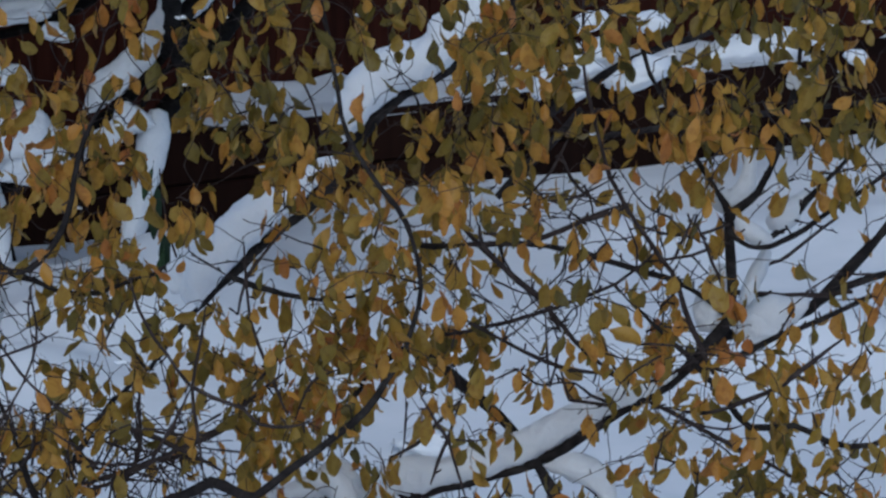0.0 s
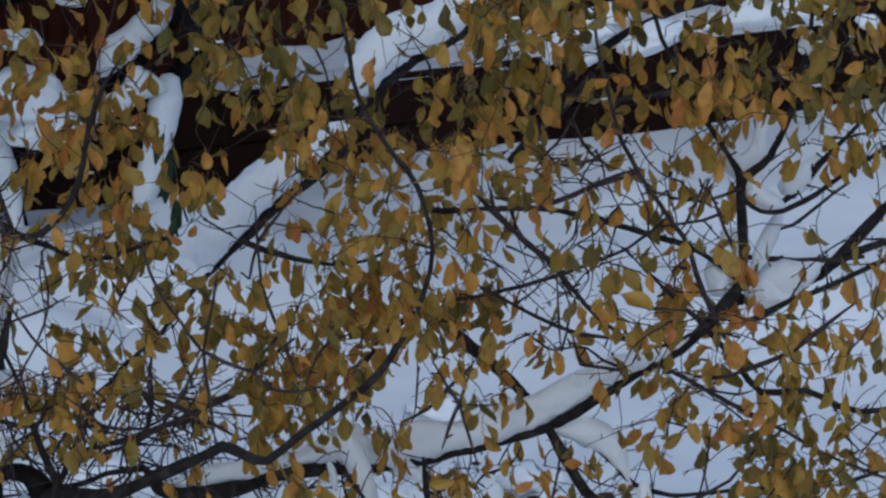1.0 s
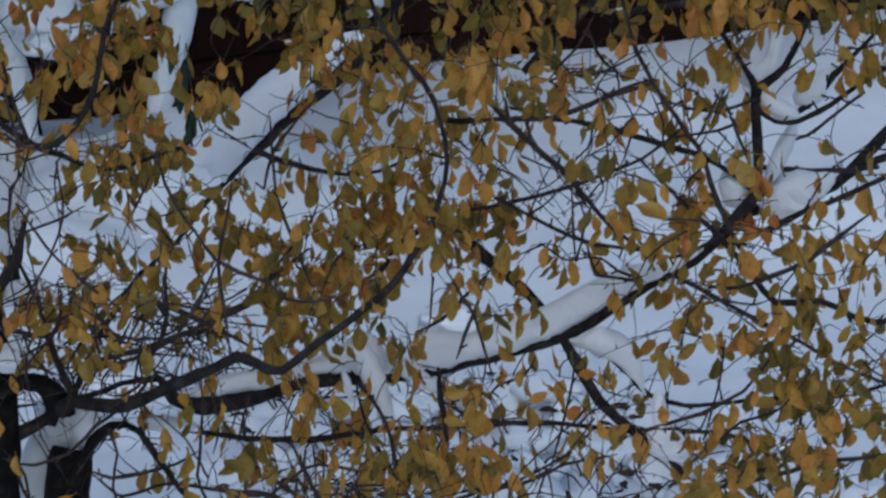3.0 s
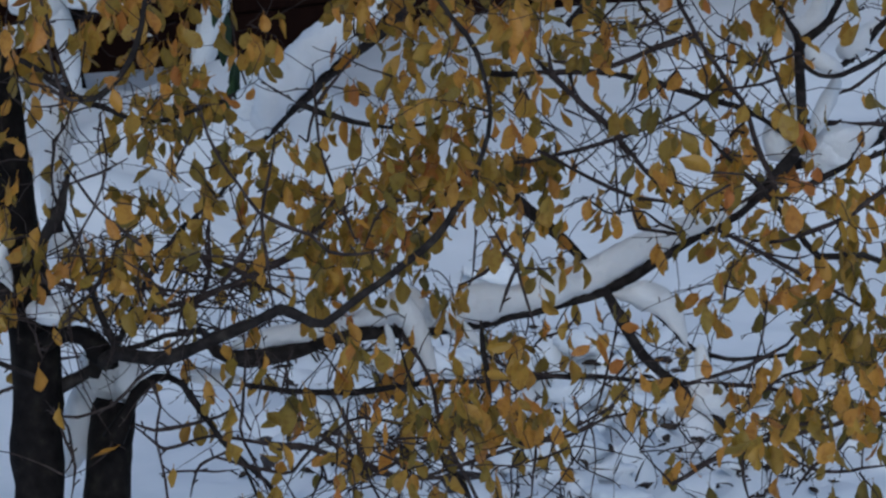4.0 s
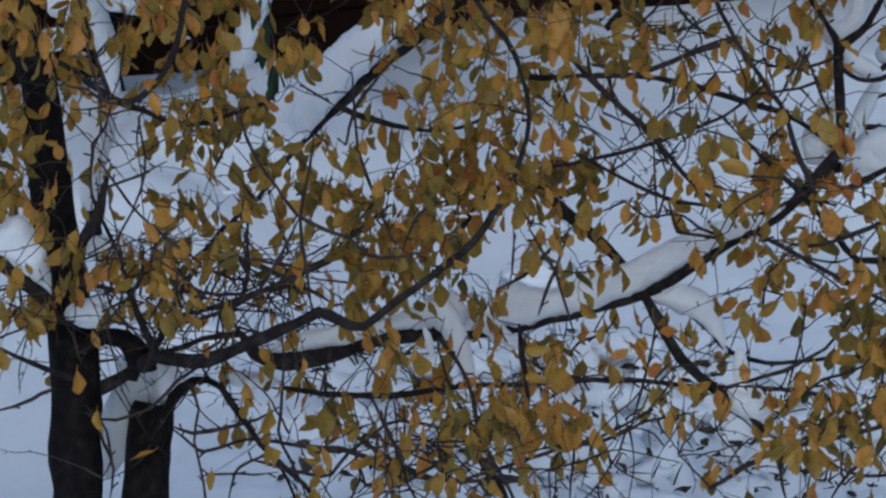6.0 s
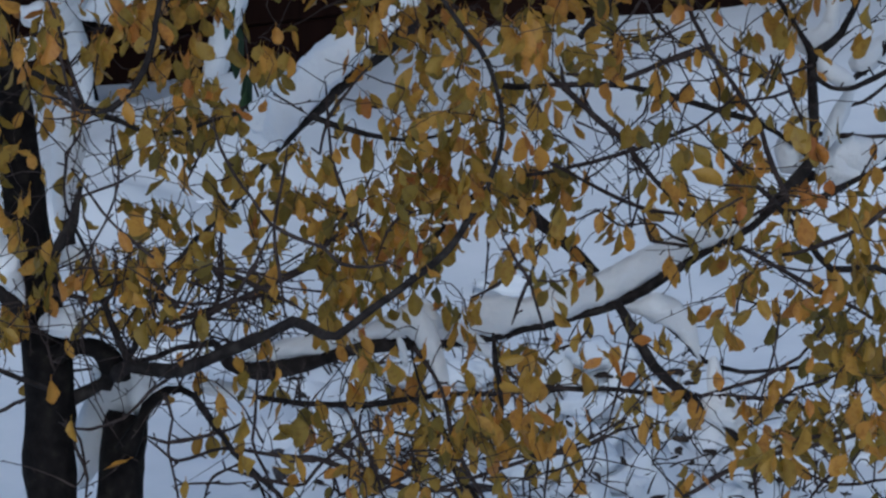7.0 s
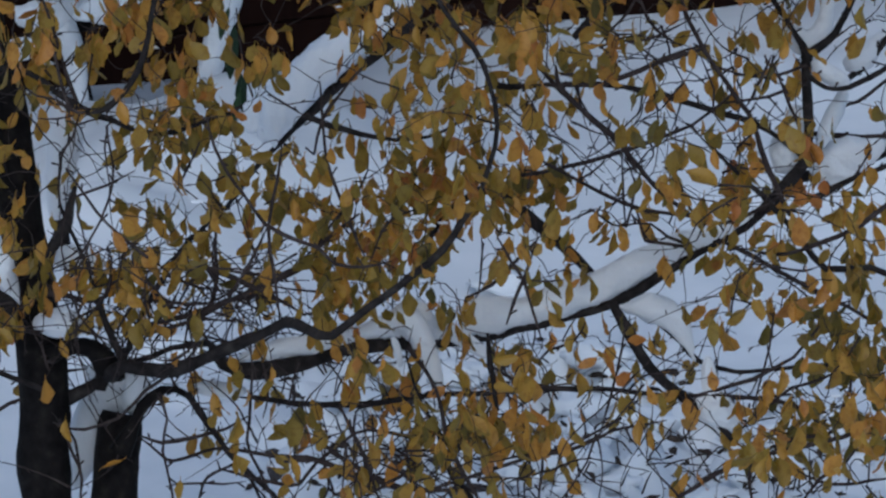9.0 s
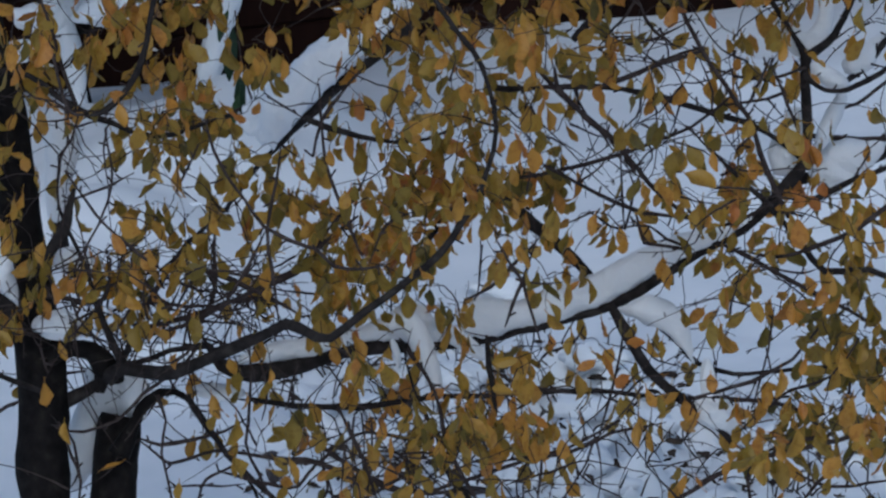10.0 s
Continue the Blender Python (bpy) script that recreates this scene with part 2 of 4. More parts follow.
gx, gy = spread(-2.6, 2.6, 0.035, 900), spread(9.0, 18.5, 0.035, 900)
gv = [(x, y, ground_z(x, y)) for y in gy for x in gx]
W = len(gx)
gf = [(j * W + i, j * W + i + 1, (j + 1) * W + i + 1, (j + 1) * W + i) for j in range(len(gy) - 1) for i in range(W - 1)]
tagged(new("ground", mesh_from("ground", gv, gf, FIELD)), "garden ground under deep soft bluish snow", "ground", kind="structure")


# dark sheet under the thin churned snow, for litter and for shade in its hollows
nx, ny = 60, 60
lv = [(-0.6 + 1.7 * i / nx, 11.2 + 1.8 * j / ny) for j in range(ny + 1) for i in range(nx + 1)]
HOLLOWS = ((-0.08, 11.85, 0.22, 0.012), (0.30, 11.6, 0.14, 0.012), (0.57, 11.98, 0.26, -0.1), (0.25, 12.55, 0.07, 0.03))
lv = [(x, y, smooth_ground(x, y) - 0.03 + sum(h * math.exp(-((x - cx) ** 2 + (y - cy) ** 2) / (r * r)) for cx, cy, r, h in HOLLOWS) + 0.04 * noise.noise(Vector((x * 9, y * 9, 1))) - 0.2 * max(0.0, ((x - 0.25) / 0.85) ** 2 + ((y - 12.1) / 0.9) ** 2 - 0.7)) for x, y in lv]
lf = [(j * (nx + 1) + i, j * (nx + 1) + i + 1, (j + 1) * (nx + 1) + i + 1, (j + 1) * (nx + 1) + i) for j in range(ny) for i in range(nx)]
tagged(new("bare_soil", mesh_from("bare_soil", lv, lf, HOLLOW_DARK)), "dark sheet for litter and shaded hollows in churned snow", "soil", kind="structure")

# ---- the fence and the raised bed before it ----
START, ALONG, BACK = Vector((-1.411, 15.53, 0)), Vector((0.8633, 0.5047, 0)), Vector((-0.5047, 0.8633, 0))
TURN = math.degrees(math.atan2(0.5047, 0.8633))


def box_mesh(name, sx, sy, sz, mat, bevel=0.006, jitter=0.0):
    bm = bmesh.new()
    bmesh.ops.create_cube(bm, size=1)
    for v in bm.verts:
        v.co = Vector((v.co.x * sx, v.co.y * sy, (v.co.z + 0.5) * sz)) + jitter * noise.noise_vector(v.co * 9)
    bmesh.ops.bevel(bm, geom=list(bm.edges), offset=bevel, segments=1, affect="EDGES")
    me = bpy.data.meshes.new(name)
    bm.to_mesh(me)
    bm.free()
    me.materials.append(mat)
    return me


def stand(ob, s, back, z, tilt=0.0):
    p = START + ALONG * s + BACK * back
    ob.matrix_world = pose(p.x, p.y, z, 0, tilt, TURN)
    return ob


fence = tagged(new("board_fence"), "dark red-brown board fence behind the snowy garden bed", "fence")
board, rail, post = box_mesh("board", 0.135, 0.022, 1.5, FENCE), box_mesh("rail", 8.0, 0.04, 0.09, FENCE), box_mesh("post", 0.09, 0.09, 1.6, FENCE)
for i in range(59):
    stand(part("board", board, fence), -2.0 + i * 0.1352, 0.46 + 0.006 * (i % 2), 0.03 + rnd.uniform(-0.01, 0.01), rnd.uniform(-0.3, 0.3))
for z in (0.35, 1.15):
    stand(part("rail", rail, fence), 1.95, 0.492, z)
for i in range(5):
    stand(part("post", post, fence), -1.8 + i * 1.9, 0.56, -0.1)

bed = tagged(new("raised_bed"), "low raised bed edged with dark wet timber", "raised bed")
plank = box_mesh("plank", 1.96, 0.045, 0.15, TIMBER, 0.008)
for i in range(4):
    for z in (-0.03, 0.125):
        stand(part("plank", plank, bed), -1.0 + i * 1.97, 0.0, z, rnd.uniform(-0.2, 0.2))
stake = box_mesh("stake", 0.06, 0.05, 0.34, TIMBER)
for i in range(5):
    stand(part("stake", stake, bed), -1.9 + i * 1.97, 0.05, -0.08)

soil = box_mesh("soil", 8.0, 0.4, 0.2, TIMBER, 0.02)
stand(part("soil", soil, bed, "dark wet soil"), 1.95, 0.24, 0.03)

# snow lying on the bed, heaped and uneven
n1, n2 = 240, 16
bv, bf = [], []
for i in range(n1 + 1):
    s = -2.0 + 8.0 * i / n1
    window = min(1.0, max(0.0, (s - 1.0) / 0.5)) * min(1.0, max(0.0, (3.5 - s) / 0.5))
    top = -0.06 + 0.054 * window + 0.045 * noise.noise(Vector((s * 2.1, 0, 3))) + 0.04 * noise.noise(Vector((s * 6, 2, 3)))
    for j in range(n2 + 1):
        f = j / n2
        round_off = math.sqrt(max(0.0, 1 - (1 - min(1, f / 0.3)) ** 2))
        p = START + ALONG * s + BACK * ((-0.025 if top > 0.004 else 0.03) - 0.03 * noise.noise(Vector((s * 5, 0, 0))) * (1 - f) + f * 0.46)
        bv.append((p.x, p.y, 0.262 + (top * round_off if top > 0 else top) + 0.03 * f * f + 0.02 * noise.noise(Vector((s * 7, f * 3, 0))) * round_off))
for i in range(n1):
    for j in range(n2):
        o = i * (n2 + 1) + j
        bf.append((o, o + n2 + 1, o + n2 + 2, o + 1))
tagged(new("snow_drift", mesh_from("snow_drift", bv, bf, SNOW)), "uneven heap of snow lying on the raised bed", "snow")

# ---- the trees ----
tree = tagged(new("fruit_tree"), "old fruit tree with dark bark and yellow autumn leaves", "tree")
tree.location = (-0.72, 9.2, 0.0)
behind = tagged(new("garden_tree"), "snow-laden garden tree with dark bark standing behind the fruit tree", "tree")

# trunks
limb(tree, "trunk", 10.0, [(79, 1530, 54), (78, 1100, 48), (79, 880, 46), (79, 740, 46), (76, 650, 45), (66, 570, 42), (50, 470, 38), (32, 350, 38), (24, 230, 36), (8, 140, 31), (-20, 40, 28), (-36, -90, 24), (-40, -350, 20)], 18, 0.005)
limb(tree, "trunk", 10.05, [(150, 1500, 55), (190, 1100, 48), (205, 900, 44), (212, 800, 42), (214, 756, 39), (216, 738, 34)], 16, 0.01)
limb(tree, "limb", 9.98, [(215, 800, 20), (238, 740, 12), (262, 700, 9), (310, 686, 7), (350, 720, 5), (400, 790, 4), (450, 860, 3), (480, 930, 2.5)])
limb(tree, "limb", 9.95, [(84, 630, 20), (126, 613, 15), (158, 618, 20), (180, 640, 23), (196, 656, 18), (214, 655, 12)], 12)
limb(tree, "limb", 9.94, [(-140, 430, 12), (-60, 478, 15), (0, 520, 17), (50, 556, 18)], 12)
limb(tree, "limb", 10.0, [(180, 640, 18), (178, 670, 15), (176, 692, 9)], 10)
limb(tree, "limb", 10.0, [(95, 720, 14), (150, 690, 12), (180, 670, 11), (210, 650, 9)])
# the long snowy limb and the stem that rises from its end
limb(tree, "limb", 10.1, [(205, 640, 5, .1), (300, 618, 5, .15), (370, 610, 7, .1), (398, 642, 12), (450, 656, 15), (540, 641, 15), (640, 615, 13), (720, 610, 12), (850, 594, 10), (950, 575, 10), (1050, 548, 10), (1130, 508, 10), (1200, 462, 9), (1290, 414, 9), (1345, 384, 10), (1400, 322, 12), (1428, 280, 10), (1432, 225, 9), (1429, 150, 9), (1427, 98, 11)], 12)
limb(tree, "limb", 10.1, [(1427, 104, 9), (1404, 60, 6), (1384, 25, 5), (1339, -62, 4), (1289, -152, 4), (1239, -290, 3)])
limb(tree, "limb", 10.1, [(1427, 104, 9), (1464, 75, 7.5), (1484, 45, 7), (1502, 12, 7), (1529, -82, 6), (1549, -162, 5), (1562, -300, 4)])
limb(tree, "limb", 10.05, [(1429, 125, 7), (1437, 138, 5.5), (1464, 156, 5), (1489, 160, 5.5), (1519, 150, 5.5), (1559, 128, 5), (1599, 100, 4.5), (1700, 30, 4), (1800, -60, 3)])
limb(tree, "limb", 10.2, [(1500, 136, 4), (1512, 128, 6), (1539, 110, 6), (1564, 75, 6), (1599, 40, 5), (1700, -60, 4)])
limb(tree, "limb", 10.08, [(1428, 150, 4), (1424, 150, 3), (1359, 168, 3), (1280, 180, 2)])
limb(tree, "limb", 10.08, [(1428, 118, 4), (1419, 121, 3), (1359, 135, 3), (1300, 130, 2)])
limb(tree, "limb", 10.2, [(1440, 270, 4), (1459, 236, 3.5), (1489, 186, 3), (1519, 176, 3), (1559, 150, 3), (1620, 105, 2.5)])
limb(tree, "limb", 10.2, [(1430, 236, 5), (1459, 238, 5), (1559, 245, 5), (1650, 235, 4)])
limb(tree, "limb", 10.0, [(1126, 375, 2), (1141, 422, 2.5), (1151, 430, 2.5), (1221, 438, 3)])
limb(tree, "limb", 10.0, [(1040, 370, 1.8), (1071, 388, 2), (1101, 400, 2), (1150, 398, 2), (1180, 420, 2.5), (1225, 436, 3)])
limb(tree, "limb", 10.3, [(1400, 320, 9), (1480, 300, 8), (1569, 268, 10), (1639, 198, 10), (1715, 112, 9), (1800, 20, 7)])
limb(tree, "limb", 10.25, [(1569, 268, 8), (1630, 232, 7), (1720, 196, 6), (1800, 170, 4)])
limb(tree, "limb", 10.0, [(1440, 350, 6), (1520, 312, 5), (1620, 268, 5), (1720, 225, 4)])
# near crooked limb
limb(tree, "limb", 9.6, [(190, 660, 16, .35), (215, 648, 13, .3), (280, 657, 13, .25), (360, 638, 12, .2), (450, 600, 10.5, .15), (510, 568, 10, .1), (548, 586, 9, .05), (590, 600, 9), (650, 550, 7), (700, 508, 7), (780, 440, 6.5), (850, 330, 5), (882, 220, 4.5), (852, 110, 4.5), (790, 20, 4), (740, -80, 4), (720, -200, 3)], 10)
limb(tree, "limb", 9.9, [(215, 640, 8), (190, 580, 6), (165, 510, 5), (138, 430, 3), (114, 385, 3), (102, 330, 2), (110, 260, 1.5)])
limb(tree, "limb", 9.9, [(-40, 120, 4), (50, 130, 5), (100, 165, 6), (145, 194, 8), (200, 216, 5), (270, 236, 5), (345, 220, 4), (430, 186, 3)])
limb(tree, "limb", 9.9, [(140, 192, 5), (112, 120, 3.5), (96, 60, 3), (70, -10, 2)])
# limbs in the middle of the crown
limb(tree, "limb", 10.15, [(760, 420, 5), (840, 340, 7), (900, 355, 9), (945, 392, 11), (1000, 432, 10), (1040, 470, 9), (1080, 520, 7)])
limb(tree, "limb", 10.05, [(850, 318, 3.6), (990, 300, 3.6), (1070, 279, 3.6), (1150, 254, 3.6), (1225, 222, 2.9), (1300, 160, 2.2)])
limb(tree, "limb", 10.0, [(960, 292, 2.9), (1060, 340, 3.6), (1140, 373, 3.6), (1225, 384, 2.9)])
limb(tree, "limb", 9.95, [(870, 40, 2.9), (960, 130, 3.6), (1020, 190, 4.3), (1100, 262, 5.0), (1150, 322, 4.3), (1220, 380, 2.9)])
limb(tree, "limb", 10.1, [(880, 150, 5.8), (1000, 150, 5.0), (1140, 160, 5.8), (1240, 190, 5.8), (1325, 212, 5.0), (1420, 280, 4.3)])
limb(tree, "limb", 9.9, [(1169, -290, 2.2), (1172, -162, 2.9), (1199, -22, 3.6), (1249, 88, 4.3), (1320, 200, 4.3), (1360, 300, 5.0), (1400, 380, 5.0)])
limb(tree, "limb", 10.0, [(990, 130, 3), (1100, 135, 4), (1170, 105, 3), (1250, 80, 2.5)])
limb(tree, "limb", 10.0, [(540, 208, 6.5), (580, 222, 5.8), (640, 240, 5.0), (700, 246, 3.6), (790, 232, 2.9), (860, 180, 2.2)])
# lower right
limb(tree, "limb", 9.95, [(1250, 250, 2), (1290, 290, 3), (1331, 324, 4.5), (1412, 418, 6.5), (1460, 478, 6.5), (1540, 474, 5.8), (1600, 500, 5.8), (1680, 506, 5.8), (1760, 470, 4.3)])
limb(tree, "limb", 9.95, [(1269, 420, 3.6), (1340, 458, 4.3), (1440, 518, 3.6), (1540, 566, 3.6), (1640, 612, 2.9), (1740, 660, 2.2)])
limb(tree, "limb", 10.05, [(1080, 535, 8), (1105, 580, 10), (1150, 650, 10), (1210, 702, 9), (1262, 742, 7), (1330, 820, 4)], 10)
limb(tree, "limb", 10.1, [(1100, 530, 7), (1160, 560, 7), (1210, 610, 6), (1242, 640, 4.5), (1300, 655, 4), (1450, 650, 4), (1580, 640, 4), (1720, 600, 3)])
limb(tree, "limb", 10.2, [(440, 700, 5.0), (520, 712, 5.0), (640, 715, 5.8), (780, 702, 5.0), (900, 695, 5.0), (1060, 690, 4.3), (1250, 705, 3.6), (1400, 700, 2.2)])
limb(tree, "limb", 9.9, [(1230, 706, 4), (1330, 670, 4), (1400, 630, 3), (1460, 570, 2.5)])
limb(tree, "limb", 9.95, [(720, 612, 4.3), (770, 690, 3.6), (800, 790, 4.3), (840, 870, 3.6), (880, 960, 2.2)])
limb(tree, "limb", 10.0, [(560, 780, 3.6), (650, 840, 4.3), (760, 865, 3.6), (900, 820, 3.6), (1000, 790, 2.9), (1100, 740, 2.2)])
limb(tree, "limb", 9.9, [(1200, 880, 4), (1300, 820, 4), (1420, 790, 4), (1560, 760, 4), (1700, 740, 3)])
limb(tree, "limb", 9.95, [(330, 690, 6), (370, 750, 5), (430, 830, 5), (500, 900, 4), (520, 980, 3)])
limb(tree, "limb", 9.9, [(275, 690, 3), (294, 740, 2.5), (288, 800, 2.5), (304, 870, 2.5), (300, 1000, 2.5)])
# left tangle
limb(tree, "limb", 9.85, [(310, 452, 3.6), (360, 470, 5.0), (410, 488, 5.0), (470, 520, 3.6), (540, 560, 2.2)])
limb(tree, "limb", 9.9, [(230, 600, 3.6), (330, 570, 4.3), (430, 520, 4.3), (520, 480, 5.0), (570, 430, 3.6), (640, 380, 2.2)])
limb(tree, "limb", 9.9, [(-60, 630, 4), (30, 675, 5), (90, 700, 6)])
limb(tree, "limb", 9.9, [(70, 470, 7), (105, 420, 11), (120, 390, 10), (135, 330, 4)])

def branch(d, rows, crook):
    """A crooked side branch that thins out to both ends."""
    (a0, b0, r0), (a1, b1, r1) = rows[0], rows[-1]
    return limb(tree, "limb", d, [(a0, b0, 0.5 * r0)] + rows[1:-1] + [(a1, b1, 0.4 * r1)], 7, crook)


# crooked side branches of the lower crown
branch(10, [(-60, 745, 4), (0, 725, 4), (40, 712, 4), (125, 705, 4), (165, 685, 5), (195, 645, 6)], 0.01)
branch(9.88, [(100, 755, 3), (150, 760, 3.2), (205, 735, 3.4), (250, 690, 3.4), (300, 655, 3), (345, 610, 2.5)], 0.01)
branch(9.9, [(108, 745, 2.6), (130, 800, 3), (140, 850, 3), (136, 910, 2.6)], 0.01)
branch(9.92, [(112, 752, 2.4), (135, 778, 2.6), (140, 830, 2.4), (122, 862, 2)], 0.01)
branch(9.95, [(246, 765, 4), (290, 780, 3.6), (340, 775, 3.4), (400, 755, 3), (440, 735, 2.5)], 0.01)
branch(10, [(250, 775, 3), (290, 805, 3), (310, 815, 3), (350, 808, 3), (385, 796, 3), (450, 802, 4), (500, 812, 5), (540, 812, 5), (580, 828, 5), (640, 848, 5), (720, 862, 5), (800, 868, 4), (860, 860, 3)], 0.01)
branch(9.95, [(420, 825, 3), (385, 838, 3), (365, 855, 3), (352, 900, 3)], 0.01)
branch(10, [(296, 862, 2), (340, 854, 2), (400, 862, 2.2), (440, 858, 2)], 0.01)
branch(9.95, [(395, 832, 3.6), (450, 850, 4), (490, 858, 3.6), (525, 858, 3), (560, 822, 3), (610, 790, 3), (650, 765, 3), (720, 775, 3), (770, 770, 2.4)], 0.01)
branch(9.9, [(443, 590, 2.4), (446, 700, 2.8), (440, 780, 3), (455, 830, 3.4), (482, 900, 3.4)], 0.01)
branch(9.9, [(532, 640, 2.6), (515, 690, 2.4), (503, 722, 2)], 0.01)
branch(9.9, [(455, 585, 2.4), (470, 660, 2.6), (475, 700, 2.4), (466, 745, 2.2)], 0.01)
branch(9.95, [(600, 715, 4), (625, 770, 4), (645, 815, 4), (668, 880, 3.6)], 0.01)
branch(9.9, [(655, 735, 2.4), (661, 800, 2.6), (655, 900, 2.6)], 0.01)
branch(10, [(715, 600, 3), (730, 680, 3), (742, 712, 2.6), (775, 765, 5), (800, 840, 6), (835, 880, 6), (860, 940, 5)], 0.01)
branch(10, [(735, 620, 2.4), (762, 682, 2.2), (770, 730, 2)], 0.01)
branch(9.95, [(862, 590, 5), (865, 650, 6), (873, 700, 5), (876, 730, 3)], 0.01)
branch(9.95, [(865, 648, 4), (900, 670, 4), (960, 686, 4), (1010, 692, 3)], 0.01)
branch(9.95, [(880, 812, 3), (940, 802, 3.4), (1000, 800, 3.6), (1060, 775, 3.6), (1110, 755, 3), (1185, 744, 2)], 0.01)
branch(9.9, [(952, 900, 3), (958, 830, 3), (962, 780, 2.4)], 0.01)
branch(9.95, [(955, 648, 2.6), (975, 620, 3), (1012, 606, 3), (1032, 575, 3)], 0.01)
branch(9.9, [(1060, 772, 2.4), (1076, 700, 2.6), (1094, 620, 2.6), (1104, 570, 2.4)], 0.01)
branch(9.9, [(898, 852, 2), (930, 842, 2.4), (948, 826, 2)], 0.01)
branch(9.9, [(1305, 736, 2), (1350, 720, 2.4), (1392, 690, 2.6), (1450, 672, 2.6), (1492, 654, 2)], 0.01)
branch(9.92, [(1258, 703, 4), (1330, 707, 4), (1400, 720, 3.4), (1440, 740, 3), (1475, 756, 2.4)], 0.01)
branch(9.95, [(1330, 710, 2.4), (1350, 640, 2.4), (1366, 590, 2.4), (1374, 540, 2)], 0.01)
branch(9.95, [(1350, 796, 4), (1400, 776, 4), (1466, 770, 4), (1486, 752, 3.4), (1500, 715, 3), (1514, 660, 2.6), (1502, 590, 2)], 0.01)
branch(9.95, [(1235, 852, 2.6), (1290, 826, 3), (1330, 815, 3.4), (1352, 798, 4)], 0.01)
branch(9.9, [(1405, 832, 3), (1450, 856, 3), (1500, 862, 3), (1540, 856, 3), (1600, 840, 2.4)], 0.01)
branch(9.95, [(1415, 900, 3), (1450, 852, 3.4), (1500, 820, 3.4), (1530, 780, 3), (1580, 745, 3)], 0.01)
branch(9.95, [(1334, 900, 3.4), (1326, 840, 3.4), (1336, 810, 3)], 0.01)
branch(9.92, [(40, 545, 3), (70, 526, 4), (110, 518, 4.6), (150, 530, 4.6), (184, 524, 5), (196, 480, 3), (188, 435, 2)], 0.01)
branch(9.92, [(212, 602, 3), (260, 576, 4.4), (330, 560, 5), (400, 536, 5), (450, 524, 4.4), (505, 536, 3)], 0.01)
branch(9.95, [(208, 542, 3), (300, 538, 3.4), (370, 538, 3), (432, 500, 2.4)], 0.01)
branch(9.95, [(386, 410, 3), (385, 480, 4), (374, 540, 4), (335, 566, 3)], 0.01)
branch(9.95, [(312, 560, 2.4), (336, 500, 2.6), (368, 440, 2.6), (376, 390, 2)], 0.01)
branch(9.9, [(100, 580, 2.4), (140, 560, 2.6), (170, 548, 3), (200, 556, 2.4)], 0.01)
branch(9.9, [(230, 640, 2.4), (262, 590, 2.6), (300, 545, 2.6), (322, 500, 2)], 0.01)
# side branches of the upper and middle crown
branch(9.6, [(160, 196, 5), (185, 188, 6), (210, 165, 5.5), (240, 124, 5.5), (262, 70, 5), (276, 0, 5), (300, -70, 4), (330, -120, 3)], 0.007)
branch(9.62, [(150, 196, 5), (120, 188, 5), (100, 132, 3), (90, 78, 2.6), (60, 40, 2)], 0.007)
branch(9.62, [(130, 194, 4), (95, 172, 2.6), (62, 166, 2.2), (40, 150, 2)], 0.007)
branch(9.62, [(130, 200, 4), (100, 205, 2.6), (62, 206, 2.2)], 0.007)
branch(9.62, [(140, 196, 4), (128, 240, 2.6), (105, 270, 2.4), (112, 296, 2)], 0.007)
branch(9.6, [(188, 222, 2.4), (200, 290, 2.4), (192, 350, 2.4), (158, 430, 2.4), (138, 474, 2), (146, 540, 2)], 0.007)
branch(9.6, [(118, 296, 2.8), (170, 372, 3), (210, 415, 3), (250, 450, 3), (300, 486, 2.6)], 0.007)
branch(9.62, [(112, 350, 2.4), (145, 338, 2.6), (190, 324, 2.6), (240, 302, 2.2)], 0.007)
branch(9.83, [(352, 250, 2.8), (330, 300, 2.8), (310, 342, 2.4)], 0.007)
branch(9.6, [(360, 210, 2.6), (376, 262, 3), (400, 306, 3), (430, 340, 3), (470, 395, 4), (510, 420, 4), (560, 440, 3.6), (590, 470, 3.4), (640, 475, 3), (690, 462, 2.2)], 0.007)
branch(9.6, [(500, 255, 2.4), (490, 310, 2.8), (475, 400, 3.4), (484, 480, 3.4), (496, 565, 3)], 0.007)
branch(9.6, [(475, 398, 3), (440, 470, 3), (404, 532, 2.8), (380, 570, 2.4)], 0.007)
branch(9.83, [(405, 476, 2.2), (440, 482, 2.6), (490, 485, 3), (530, 465, 2.8), (556, 440, 2.4)], 0.007)
branch(10.38, [(468, 160, 2), (505, 184, 2.4), (542, 206, 2.8)], 0.007)
branch(9.83, [(563, 145, 2), (570, 205, 3), (580, 280, 3), (600, 340, 3.4), (625, 400, 3.4), (648, 452, 3)], 0.007)
branch(9.83, [(558, 275, 4), (572, 210, 4), (600, 170, 3), (622, 130, 3), (642, 110, 2.4)], 0.007)
branch(9.83, [(655, 298, 2.8), (632, 345, 3), (600, 385, 3.2), (568, 424, 3), (545, 470, 2.6)], 0.007)
branch(9.83, [(738, 366, 2.4), (706, 380, 3), (680, 410, 3), (660, 460, 3)], 0.007)
branch(9.83, [(985, 115, 4), (992, 155, 4.5), (1025, 192, 4.5), (1050, 218, 5), (1092, 250, 5), (1112, 282, 5), (1126, 305, 4)], 0.007)
branch(9.83, [(940, 150, 3), (1050, 152, 4), (1080, 145, 4), (1130, 126, 4), (1200, 100, 4), (1252, 84, 3)], 0.007)
branch(10.28, [(1030, 78, 5), (1045, 52, 6), (1064, 24, 5)], 0.007)
